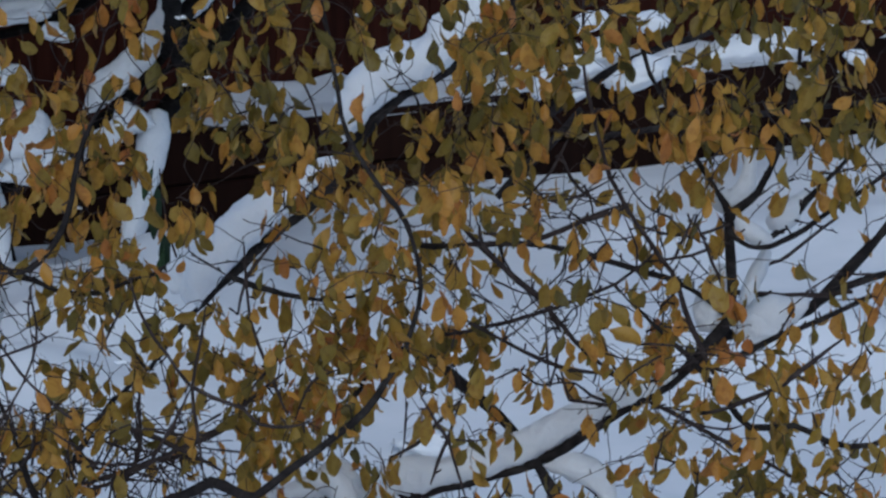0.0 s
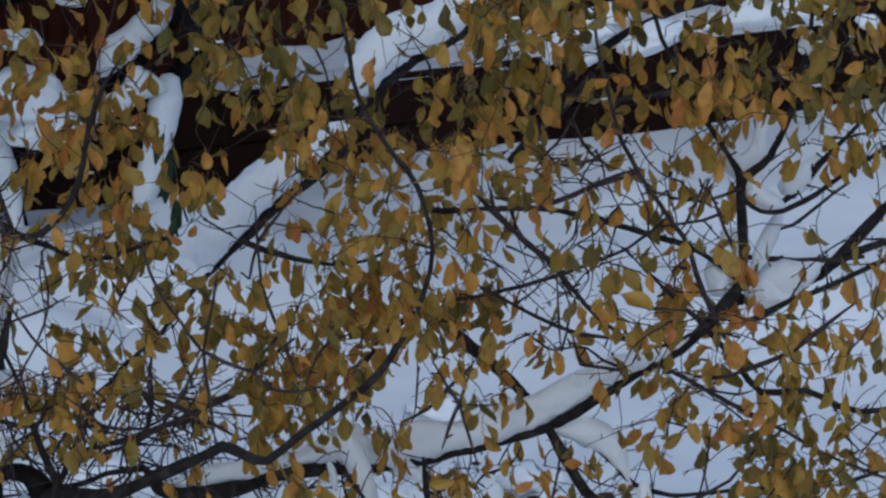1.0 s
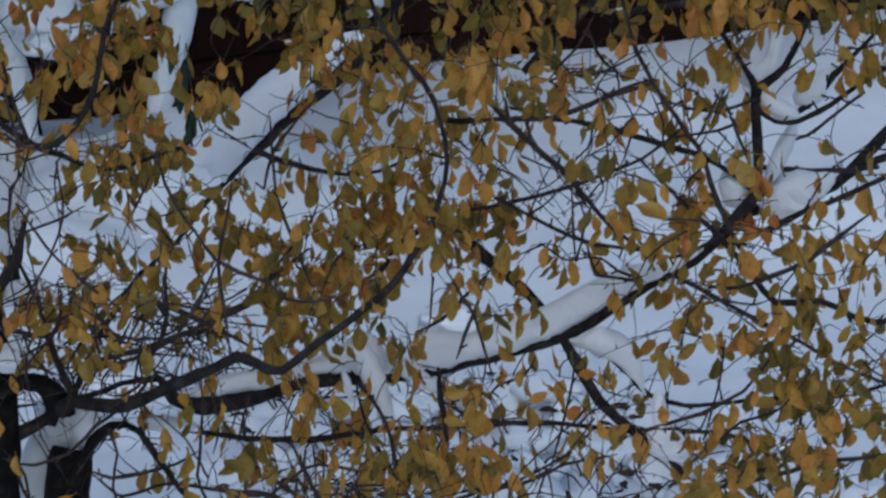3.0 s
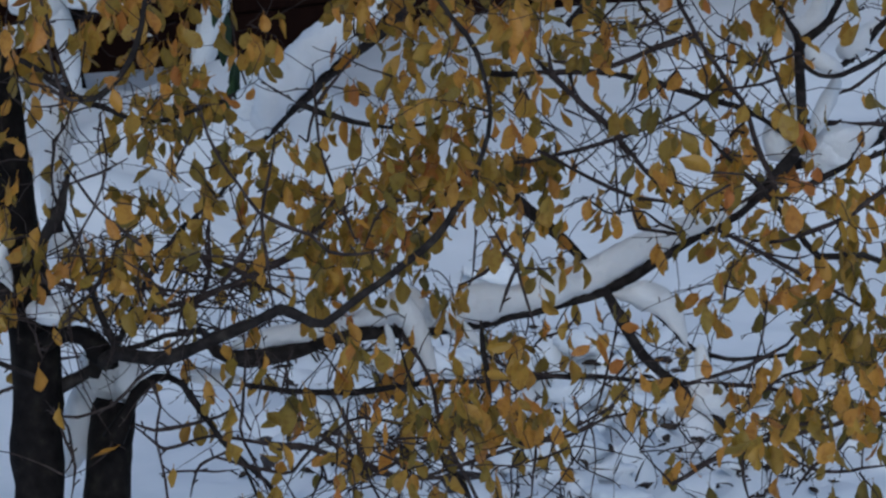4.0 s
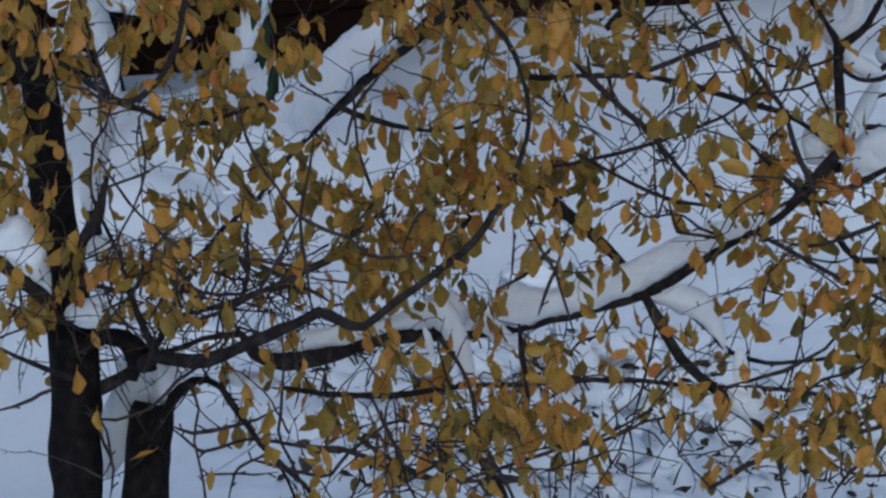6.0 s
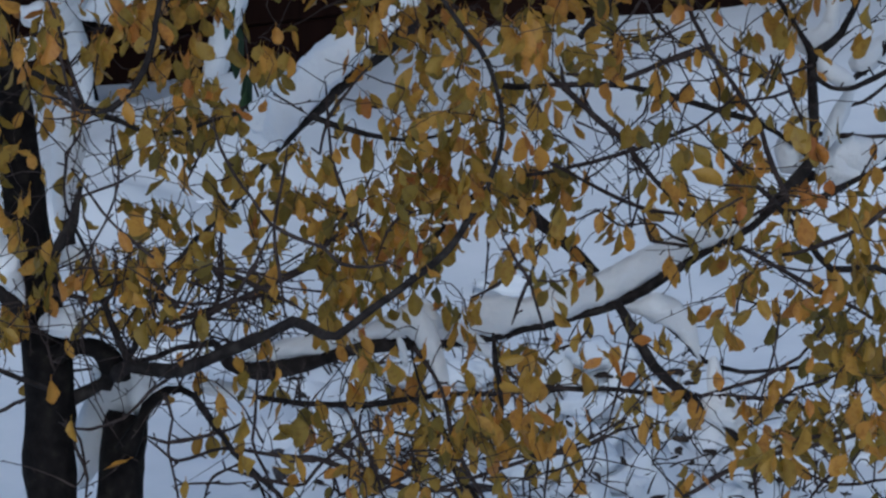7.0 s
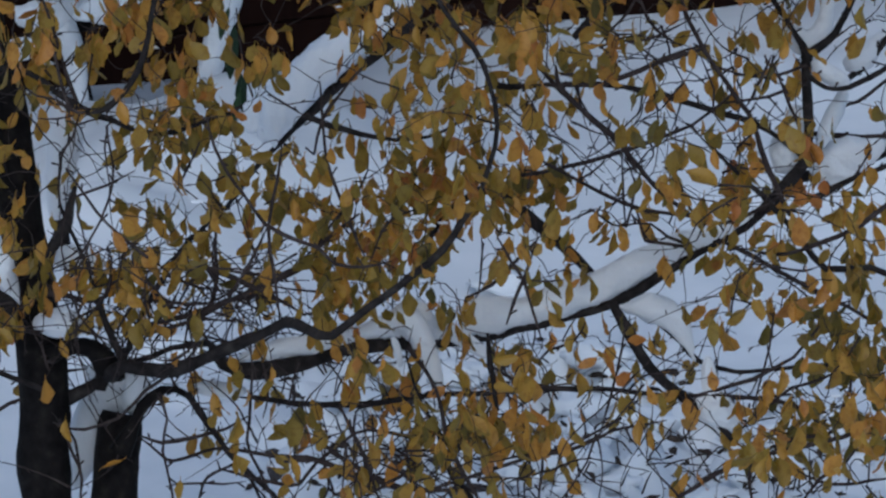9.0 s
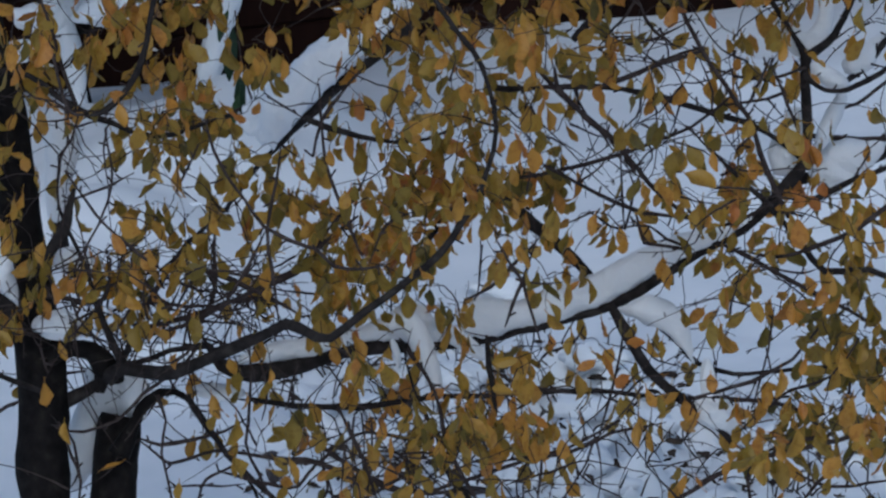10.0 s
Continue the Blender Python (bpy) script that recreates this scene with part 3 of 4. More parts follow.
branch(9.83, [(1060, 80, 2), (1086, 50, 2.6), (1112, 20, 2.8), (1140, -40, 2.6)], 0.007)
branch(9.83, [(1085, 50, 2), (1098, 70, 2.6), (1130, 72, 2.6), (1168, 60, 2.4), (1230, 30, 2)], 0.007)
branch(9.83, [(1128, -10, 2.6), (1146, 25, 3), (1166, 50, 2.8), (1210, 82, 2.2)], 0.007)
branch(9.83, [(820, 532, 3), (870, 505, 3), (905, 470, 3), (940, 440, 3), (956, 424, 2.4)], 0.007)
branch(9.6, [(948, 430, 2.6), (930, 490, 3.4), (912, 530, 3.4), (896, 572, 3)], 0.007)
branch(9.6, [(880, 420, 2.8), (908, 465, 3), (930, 495, 3), (948, 560, 2.8), (958, 600, 2.4)], 0.007)
branch(9.62, [(930, 494, 2), (965, 496, 2.2), (1002, 492, 2)], 0.007)
branch(9.83, [(852, 420, 2.2), (850, 470, 2.2), (844, 525, 2)], 0.007)
branch(9.83, [(1096, 262, 2), (1098, 340, 2.4), (1103, 402, 2)], 0.007)
branch(9.83, [(1180, 280, 3), (1206, 330, 3.4), (1222, 370, 3), (1250, 392, 3), (1292, 390, 3.4), (1330, 376, 3.4), (1365, 360, 2.8)], 0.007)
branch(9.83, [(1330, 440, 3.6), (1372, 448, 4), (1420, 442, 4), (1460, 430, 4.4), (1520, 402, 4.4), (1570, 362, 4), (1640, 310, 3)], 0.007)
branch(9.83, [(1352, 466, 2), (1384, 474, 2.6), (1420, 480, 2.6), (1446, 476, 2)], 0.007)
branch(9.83, [(1240, 100, 2), (1262, 160, 2.4), (1262, 200, 2.2), (1290, 240, 2)], 0.007)
branch(9.83, [(1366, 95, 2.4), (1350, 130, 2.6), (1330, 170, 2.6), (1318, 190, 2.4)], 0.007)
branch(9.83, [(1370, 110, 2.4), (1385, 160, 3), (1404, 206, 3), (1424, 252, 3)], 0.007)

# far limbs that carry the heavy snow, and the tree behind
limb(tree, "limb", 11.0, [(205, 640, 6, -.9), (300, 470, 4.5, -.5), (400, 365, 4, -.2), (475, 282, 4.5), (545, 207, 7), (612, 138, 9), (700, 70, 10), (770, -30, 11), (830, -100, 12), (920, -158, 10), (1020, -250, 8), (1100, -330, 6)], 12, 0.012)
limb(tree, "limb", 11.0, [(812, -95, 11), (870, -128, 11), (930, -160, 10), (1000, -180, 8)], 10)
limb(tree, "limb", 11.2, [(1060, -60, 14), (1120, -90, 12), (1180, -130, 9), (1270, -180, 7), (1400, -230, 5)], 10)
limb(tree, "limb", 11.0, [(1200, -40, 5), (1320, -56, 6), (1430, -70, 6), (1560, -85, 5), (1720, -110, 4)], 9)
limb(tree, "limb", 11.0, [(1020, 70, 7), (1060, 20, 9), (1110, -30, 8), (1170, -90, 6)], 9)
behind.location = (-0.66, 15.3, 0)
limb(behind, "trunk", 15.75, [(348, 215, 27), (362, 150, 25), (392, 50, 24), (420, -60, 22), (470, -140, 15), (560, -250, 9), (640, -420, 6)], 14, 0.01)
limb(behind, "limb", 15.7, [(20, 110, 9), (139, 50, 12), (239, 10, 13), (339, -92, 14), (429, -192, 12), (520, -300, 10), (640, -460, 7)], 12)
limb(behind, "limb", 15.65, [(239, 10, 8), (290, -30, 7), (370, -80, 7), (420, -150, 6), (500, -200, 4)], 9)
limb(behind, "limb", 15.7, [(60, -205, 9), (150, -225, 9), (230, -250, 10), (300, -290, 10), (420, -380, 8)], 9)
limb(behind, "trunk", 15.65, [(160, 230, 15), (150, 170, 14), (120, 90, 13), (100, 0, 12), (70, -120, 9), (60, -300, 6)], 10)

# ---- snow on the limbs ----
LAID = "thick soft snow lying along a dark limb"
snow_cap(10.1, [(806, 604, 40, 20), (838, 598, 70, 25), (900, 585, 68, 26), (1000, 562, 64, 26), (1090, 529, 64, 24), (1160, 488, 56, 22), (1230, 447, 44, 18), (1300, 409, 30, 14), (1350, 378, 18, 10)], LAID)
snow_cap(10.1, [(420, 642, 34, 16), (500, 634, 40, 18), (570, 622, 34, 16), (640, 604, 26, 14), (690, 600, 60, 24), (740, 602, 74, 28), (790, 602, 30, 16)], LAID)
snow_cap(11.0, [(486, 262, 84, 44), (545, 196, 80, 44), (600, 140, 78, 38), (650, 88, 66, 34), (705, 40, 50, 28), (745, 0, 40, 22)], LAID, 0.4)
snow_cap(10.98, [(732, -22, 44, 30), (765, -46, 80, 40), (800, -84, 92, 42), (845, -112, 104, 44), (899, -140, 100, 44), (960, -190, 84, 40), (1045, -290, 60, 34)], LAID, 0.45)
snow_cap(15.62, [(285, -78, 44, 26), (330, -98, 56, 26), (380, -142, 60, 28), (430, -195, 64, 30), (480, -245, 70, 34), (540, -310, 60, 30)], LAID, 0.8)
snow_cap(15.6, [(285, 0, 26, 16), (335, -20, 52, 22), (375, -42, 76, 26), (412, -60, 60, 24)], LAID, 0.7)
snow_cap(15.62, [(139, 30, 60, 40), (200, 5, 56, 30), (260, -30, 30, 20)], LAID, 0.4)
snow_cap(11.15, [(1080, -98, 60, 30), (1150, -130, 60, 30), (1210, -160, 50, 26)], LAID, 0.5)
snow_cap(15.62, [(60, -222, 60, 60), (150, -238, 70, 60), (230, -262, 70, 50), (300, -300, 50, 40)], LAID, 0.5)
snow_cap(15.62, [(60, 90, 40, 40), (130, 40, 50, 34), (175, -20, 40, 26), (190, -80, 26, 20)], LAID, 0.5)
snow_cap(16.6, [(1330, -162, 30, 36), (1400, -166, 40, 40), (1460, -170, 56, 44), (1510, -172, 70, 44), (1550, -174, 50, 40), (1575, -172, 20, 30)], "heaped snow on the raised bed", 0.4)
CAUGHT = "heavy pad of snow resting on crossed limbs"
for a, b, w, h, tilt, k in ((165, -262, 62, 26, -6, 31), (236, -226, 34, 20, 10, 32), (150, -150, 40, 24, 0, 33), (160, -44, 74, 58, 0, 34), (205, 10, 60, 40, -20, 35), (55, 30, 34, 26, 10, 36), (168, 22, 40, 16, -16, 37), (40, 88, 26, 24, 0, 38)):
    snow_lump(a, b, 15.4, w, h, CAUGHT, tilt, 0.8, k)
for a, b, w, h, tilt, k in ((1180, -242, 36, 20, -20, 41), (1190, -192, 40, 22, 0, 42), (1290, -240, 34, 22, 0, 43), (1275, -150, 62, 30, -22, 44), (1164, -116, 34, 12, -26, 45), (1600, -215, 26, 30, -30, 46), (1655, -178, 22, 16, 10, 47)):
    snow_lump(a, b, 11.15, w, h, CAUGHT, tilt, 0.8, k)
HUNG = "rounded lump of snow caught in a fork of twigs"
snow_lump(505, 206, 11.04, 58, 38, "snow sagging over a limb", -38, 0.7, 51)
snow_lump(462, 208, 11.06, 40, 34, "snow sagging over a limb", -30, 0.7, 52)
snow_lump(728, 572, 10.08, 44, 40, "snow sagging from a limb", 10, 0.7, 1)
snow_lump(1475, 300, 10.2, 40, 40, HUNG, 0, 0.8, 10)
snow_cap(10.07, [(1092, 546, 26, 16), (1125, 560, 48, 24), (1165, 582, 48, 22), (1200, 608, 36, 17), (1230, 636, 14, 8)], LAID, 0.6)
snow_lump(1268, 730, 10.06, 44, 34, HUNG, 20, 0.8, 13)
snow_lump(1258, 680, 10.06, 14, 50, HUNG, -10, 0.8, 14)
snow_lump(240, 700, 10.06, 26, 56, HUNG, 0, 0.8, 15)
snow_lump(205, 690, 10.12, 56, 60, HUNG, 0, 0.8, 16)
snow_lump(150, 790, 10.12, 34, 90, HUNG, 8, 0.8, 17)
snow_cap(9.92, [(-100, 436, 56, 30), (-50, 474, 66, 34), (-5, 508, 64, 32), (36, 538, 34, 22)], LAID, 0.6)
snow_lump(108, 576, 9.93, 50, 28, HUNG, 6, 0.7, 22)
snow_lump(140, 462, 10.1, 46, 26, HUNG, 14, 0.7, 23)
snow_lump(390, 690, 10.12, 46, 14, HUNG, 5, 0.8, 19)
snow_lump(1545, -140, 10.1, 16, 26, HUNG, 0, 0.8, 20)
snow_lump(1375, -145, 10.1, 10, 22, HUNG, 0, 0.8, 21)
PLASTERED = "snow plastered along an upright trunk"


def snow_coat(d, rows, label=PLASTERED):
    line = smooth_line(bends(d, rows), 0.01)
    line = [(p + 0.012 * noise.noise_vector(p * 5), r * (1 + 0.12 * noise.noise(p * 9))) for p, r in line]
    line[0], line[-1] = (line[0][0], 0.004), (line[-1][0], 0.004)
    return tagged(new("trunk_snow", mesh_from("trunk_snow", *tube(line, 20, 0.13), SNOW)), label, "snow", "snow on the branches")


CRADLED = "soft white snow cradled in a fork of limbs"
for d, rows in (
    (10.14, [(1390, 36, 8), (1406, 62, 20), (1428, 76, 25), (1450, 62, 21), (1463, 34, 14), (1468, 2, 11), (1460, -28, 7)]),
    (10.09, [(1438, 106, 10), (1458, 124, 18), (1484, 140, 17), (1504, 150, 7)]),
    (10.21, [(1488, 104, 10), (1506, 106, 24), (1526, 92, 26), (1546, 68, 13), (1566, 50, 7)]),
    (10.16, [(1494, 156, 8), (1479, 195, 15), (1463, 235, 14), (1452, 264, 6)]),
    (10.14, [(1412, 186, 10), (1402, 225, 24), (1392, 266, 34), (1398, 306, 20)]),
    (10.2, [(1444, 302, 12), (1475, 286, 30), (1510, 280, 34), (1545, 268, 20), (1566, 252, 8)]),
):
    snow_coat(d, rows, CRADLED)
TONGUE = "tongue of snow hanging from a limb"
snow_coat(10.04, [(722, 545, 14), (740, 580, 21), (757, 622, 20), (768, 660, 15), (775, 690, 9), (778, 706, 4)], TONGUE)
snow_coat(10.06, [(786, 572, 10), (806, 590, 17), (832, 606, 16), (852, 620, 12), (864, 630, 5)], TONGUE)
snow_coat(10.05, [(700, 600, 6), (708, 625, 7), (710, 650, 4)], TONGUE)
snow_coat(15.66, [(352, 212, 18), (358, 185, 19), (364, 155, 20), (380, 100, 23), (396, 40, 26), (408, -10, 28), (416, -60, 27), (421, -95, 14)])
snow_coat(15.6, [(146, 190, 12), (139, 150, 17), (130, 105, 22), (116, 55, 24), (102, 8, 23), (92, -30, 22), (86, -70, 14)])
# a snow-plastered stem close behind the trunk, its foot bare
snow_coat(10.4, [(98, 176, 20), (104, 215, 34), (108, 255, 34), (108, 300, 29), (106, 350, 21), (104, 392, 12)])
limb(tree, "limb", 10.42, [(112, 440, 15), (108, 400, 14), (108, 350, 13), (108, 250, 13), (100, 190, 10)], 12, 0.004)
# low snowed-over limb that slants down to the ground
snow_coat(15.0, [(352, 190, 18, .45), (334, 240, 30, .15), (305, 300, 36, -.1), (272, 355, 38, -.35), (240, 410, 40, -.6), (214, 462, 30, -.85)], "low slanting limb wholly covered by snow")

# ---- twigs and leaves ----
# how much of the view the leaves fill, in tenths, in squares of 50 mm over the crown's face
COVER = (
    "0033331346015584555635687554767557464",
    "0033313455155453255326888574457457664",
    "0333332224366545443238888452353257532",
    "3333465534576443222046758341463354521",
    "4444465444367665302357773353777557463",
    "4442446763044776653466773544788657752",
    "7736358487001366665467561514355022544",
    "8857274563341045765695264432661033544",
    "5566050670273044744464672233551000012",
    "5565225676120242657554543525112000033",
    "6644405878220245757553224434443131333",
    "5543204754424433756355111444616223444",
    "6643402424575346878887103735744341333",
    "7752205637557767877767321456537655543",
    "5551102644444868864564455325456362643",
    "4447577763343788762522411326652464333",
    "5546447643553785354014300214133463333",
    "6685356752312633046014223225445864444",
    "3321301112141343104563442323005776554",
    "2212112124441166325472335241134587554",
    "1103010303444203547663015242467566554",
    "0002000004235444677687302314657785554",
    "0000003000422054547545100044673535444",
    "0000011020042374553402000041220341333",
    "0000000000042344444322000032220332333",
)
SQUARE, LEFT, TOP, FULL = 50, -100, -300, 6.4
spurs, olive, bunch = [], [], []
for r, row in enumerate(COVER):
    for c, ch in enumerate(row):
        count = -math.log(1 - int(ch) / 10.3) * FULL * (0.2 + 0.2 * int(ch))
        leaves = int(count) + (rnd.random() < count % 1)
        while leaves > 0:
            size = min(leaves, rnd.choice((2, 3, 4, 4)))
            leaves -= size
            a, b = LEFT + SQUARE * (c + rnd.uniform(0.12, 0.88)), TOP + SQUARE * (r + rnd.uniform(0.12, 0.88))
            spurs.append(face(a, b - 26, rnd.gauss(9.95, 0.26)))
            bunch.append(size)
            # most of the shade-darkened olive leaves go high up and to lower right
            olive.append(rnd.random() < (0.5 if b < -20 and a > 420 else 0.45 if b > 560 and a > 1250 else 0.3 if b < 320 and 880 < a < 1200 else 0.1))
# single broad leaves that hang free before the snow: place of the stalk, length in mm, lean
broad = [(face(a, b, 9.8), long, lean) for a, b, long, lean in (
    (1058, 368, 50, 20), (1098, 392, 52, -8), (874, 452, 46, -6), (797, 535, 44, 4), (822, 545, 52, -22), (984, 480, 38, -6),
    (1010, 485, 50, 8), (380, 722, 54, 8), (520, 725, 70, 2), (570, 548, 66, 0), (1495, 738, 46, -85), (1245, 720, 40, 40),
    (1098, 690, 52, -10), (1132, 725, 56, -8), (1428, 240, 54, -6), (1394, 195, 52, 10), (1212, 140, 52, 8), (266, 255, 48, 0))]
broad += [(face(a, b, 9.8), long, lean) for a, b, long, lean in (
    (118, 196, 46, -4), (452, 72, 50, 14), (474, 84, 52, 4), (492, 84, 48, -6), (502, 92, 46, -14), (478, 40, 44, -4),
    (412, 262, 66, 6), (1480, 600, 52, 0), (1560, 560, 50, 10), (1330, 545, 46, 60), (1400, 535, 46, -50), (1300, 770, 46, 4),
    (360, 470, 46, 10), (240, 446, 50, 4), (60, 465, 50, 60), (640, 640, 46, 6), (690, 640, 44, -14), (300, 185, 52, 20))]
net = np.array([tuple(p) for p in network])
leafless = [at for at, _, _ in broad]
near = np.array([np.min(np.linalg.norm(net - np.array(s), axis=1)) for s in spurs + leafless])
tv, tf = [], []


def add_tube(line, sides=5):
    v, f = tube(line, sides)
    o = len(tv)
    tv.extend(v)
    tf.extend(tuple(i + o for i in q) for q in f)


singles = 0
for i in np.argsort(near):
    s = (spurs + leafless)[i]
    dist = np.linalg.norm(net - np.array(s), axis=1)
    near_by = int(np.argmin(dist))
    root = Vector(net[near_by])
    gap = (s - root).length
    if gap < 0.012:
        continue
    mid = (s + root) / 2 + Vector((rnd.uniform(-1, 1), rnd.uniform(-1, 1), rnd.uniform(-0.6, 1.1))) * gap * 0.22
    beyond = s + (s - mid) * rnd.uniform(0.1, 0.5)
    w = rnd.uniform(0.6, 1.05) / 1000
    line = wander(smooth_line([(root, w * 1.3), (mid, w), (s, w * 0.8), (beyond, w * 0.5)], 0.015), 0.007, 16)
    if gap > 0.04 and singles < 150:
        singles += 1
        part("twig", mesh_from("twig", *tube(line, 5), TWIG), owner[near_by])
    else:
        add_tube(line)
    owner.extend([owner[near_by]] * (len(line) - 1))
    net = np.vstack([net, [tuple(p) for p, _ in line[1:]]])

for p, r in short_spurs:
    way = Vector((rnd.uniform(-1, 1), rnd.uniform(-0.6, 0.6), rnd.uniform(-0.7, 1))).normalized()
    long = rnd.uniform(0.006, 0.016) + r
    add_tube([(p, 0.0022), (p + way * long * 0.6, 0.0016), (p + way * long, 0.0021), (p + way * (long + 0.003), 0.0008)])

# bare side twigs with buds, longest in the tangle of the lower crown
TANGLES = ((-40, 450, 420, 640, 110), (300, 460, 560, 660, 30), (560, 740, 860, 900, 50), (200, 300, 620, 520, 12), (60, 640, 420, 860, 14), (1280, -80, 1720, 600, 45), (420, 660, 1150, 900, 40), (1100, 560, 1700, 880, 12), (480, -200, 1150, 300, 30), (60, 130, 220, 240, 16), (900, 60, 1350, 420, 45))
for a0, b0, a1, b1, count in TANGLES:
    for _ in range(count):
        p = face(rnd.uniform(a0, a1), rnd.uniform(b0, b1), rnd.gauss(9.98, 0.2))
        near_by = int(np.argmin(np.linalg.norm(net - np.array(p), axis=1)))
        root = Vector(net[near_by])
        way = (p - root).normalized() + Vector((rnd.uniform(-0.6, 0.6), rnd.uniform(-0.4, 0.4), rnd.uniform(-0.5, 0.6)))
        pts, w = [(root, 0.0026)], rnd.uniform(1.0, 1.9) / 1000
        q = root.copy()
        for k in range(4):
            way = (way.normalized() + Vector((rnd.uniform(-0.4, 0.4), rnd.uniform(-0.3, 0.3), rnd.uniform(-0.35, 0.3)))).normalized()
            q = q + way * rnd.uniform(0.03, 0.075)
            pts.append((q.copy(), w * (1 - 0.18 * k)))
        line = wander(smooth_line(pts, 0.015), 0.005, 20)
        if singles < 300:
            singles += 1
            part("twig", mesh_from("twig", *tube(line, 5), TWIG), owner[near_by])
        else:
            add_tube(line)
        for k in range(2, len(line) - 1, 3):
            bud = line[k][0]
            add_tube([(bud, 0.0014), (bud + Vector((rnd.uniform(-1, 1), rnd.uniform(-1, 1), rnd.uniform(-1, 1))) * 0.009, 0.0008)], 4)
twigs = part("twig_growth", mesh_from("twig_growth", tv, tf, TWIG), tree, "thin dark twigs with small buds")
tagged(twigs, kind="stuff")

shapes = [leaf_mesh("leaf", rnd.uniform(0.034, 0.052), rnd.uniform(0.019, 0.032), rnd.uniform(0.05, 0.9), rnd.uniform(-0.5, 0.5), rnd.uniform(-1.1, 1.1), LEAF, rnd.uniform(-0.35, 0.35), rnd.random()) for _ in range(36)]
shape_data = [([v.co.copy() for v in me.vertices], [tuple(p.vertices) for p in me.polygons]) for me in shapes]
placed = []
for s, dull, size in zip(spurs, olive, bunch):
    for _ in range(size):
        at = s + Vector((rnd.gauss(0, 0.012), rnd.gauss(0, 0.017), rnd.gauss(0, 0.011)))
        m = Matrix.Translation(at) @ Matrix.Rotation(rnd.uniform(0, 2 * math.pi), 4, "Z") @ Matrix.Rotation(abs(rnd.gauss(0, 0.6)), 4, "X") @ Matrix.Rotation(rnd.uniform(0, 2 * math.pi), 4, "Z") @ Matrix.Scale(rnd.uniform(0.66, 1.14), 4)
        placed.append((m, rnd.randrange(len(shapes)), dull))
# unseen upper crowns, higher up, added to shade the snow and leaves below
shade_limbs = limb(tree, "limb", 10.0, [(-40, -350, 20), (0, -560, 16), (120, -760, 11), (300, -900, 7)], 10)
shade_limbs += limb(tree, "limb", 10.0, [(-20, -480, 14), (-180, -640, 10), (-300, -840, 6)], 10)
shade_limbs += limb(tree, "limb", 10.0, [(720, -200, 4), (660, -420, 6), (480, -620, 8), (250, -700, 9), (40, -640, 11)], 9)
for _ in range(3000):
    p, _r = rnd.choice(shade_limbs)
    at = p + Vector((rnd.gauss(-0.1, 0.25), rnd.gauss(0, 0.4), rnd.gauss(0.1, 0.16)))
    m = Matrix.Translation(at) @ Matrix.Rotation(rnd.uniform(0, 6.28), 4, "Z") @ Matrix.Rotation(abs(rnd.gauss(0, 0.7)), 4, "X")
    if at.z - EYE > -0.155 * at.y:
        placed.append((m, rnd.randrange(len(shapes)), rnd.random() < 0.3))
# limbs out of view, spread forward and along the bed for more shade
crown = []
for rows in ([(470, -140, 15), (420, -330, 14), (300, -520, 10), (160, -640, 6)], [(429, -192, 12), (520, -330, 12), (700, -420, 9), (860, -560, 5)], [(70, -120, 9), (60, -300, 9), (120, -450, 7), (40, -620, 4)], [(60, -300, 7), (-60, -420, 6), (-160, -560, 3)], [(420, -380, 10), (480, -560, 8), (560, -720, 4)], [(470, -140, 15), (700, -390, 12), (1000, -470, 9), (1350, -520, 6), (1650, -560, 3)], [(60, -300, 8), (0, -430, 7), (-40, -520, 6), (-260, -560, 3)]):
    for reach in ((0.6, 1.1, 1.6) if rows[-1][0] > 1500 else (-2.6, -1.6, -0.7, 0.0, 0.7)):
        crown += limb(behind, "limb", 15.6, [(a, b, r, reach * k / 3) for k, (a, b, r) in enumerate(rows)], 8, 0.02)
cv, cf = [], []
for _ in range(9000):
    p, _r = rnd.choice(crown)
    at = p + Vector((rnd.gauss(0, 0.18), rnd.gauss(0, 0.25), rnd.gauss(0, 0.13)))
    if at.z - EYE > -0.158 * at.y:
        m = Matrix.Translation(at) @ Matrix.Rotation(rnd.uniform(0, 6.28), 4, "Z") @ Matrix.Rotation(abs(rnd.gauss(0, 0.8)), 4, "X") @ Matrix.Scale(rnd.uniform(1.0, 1.6), 4)
        k, o = rnd.randrange(len(shapes)), len(cv)
        cv.extend(m @ v for v in shape_data[k][0])
        cf.extend(tuple(j + o for j in f) for f in shape_data[k][1])
tagged(part("foliage", mesh_from("foliage", cv, cf, OLIVES), behind, "unseen upper crown leaves, added to shade the snow below"), kind="stuff")
for at, long, lean in broad:
    k = rnd.randrange(len(shapes))
    grow = long / 1000 / 0.055
    m = Matrix.Translation(at) @ Matrix.Rotation(radians(lean), 4, "Y") @ Matrix.Rotation(rnd.uniform(-0.6, 0.6), 4, "Z") @ Matrix.Scale(grow, 4)
    part("leaf", shapes[k], tree).matrix_basis = m
placed.sort(key=lambda q: q[0].translation.y)
rest = {False: ([], []), True: ([], [])}
for i, (m, k, dull) in enumerate(placed):
    if i < 300 - len(broad):
        part("leaf", shapes[k], tree).matrix_basis = m
    else:
        lv, lf = rest[dull]
        o = len(lv)
        lv.extend(m @ v for v in shape_data[k][0])
        lf.extend(tuple(j + o for j in f) for f in shape_data[k][1])
tagged(part("foliage", mesh_from("foliage", *rest[False], LEAVES), tree, "yellow and ochre autumn leaves"), kind="stuff")
tagged(part("foliage", mesh_from("foliage", *rest[True], OLIVES), tree, "dark olive autumn leaves, partly green, partly shade in the colour"), kind="stuff")

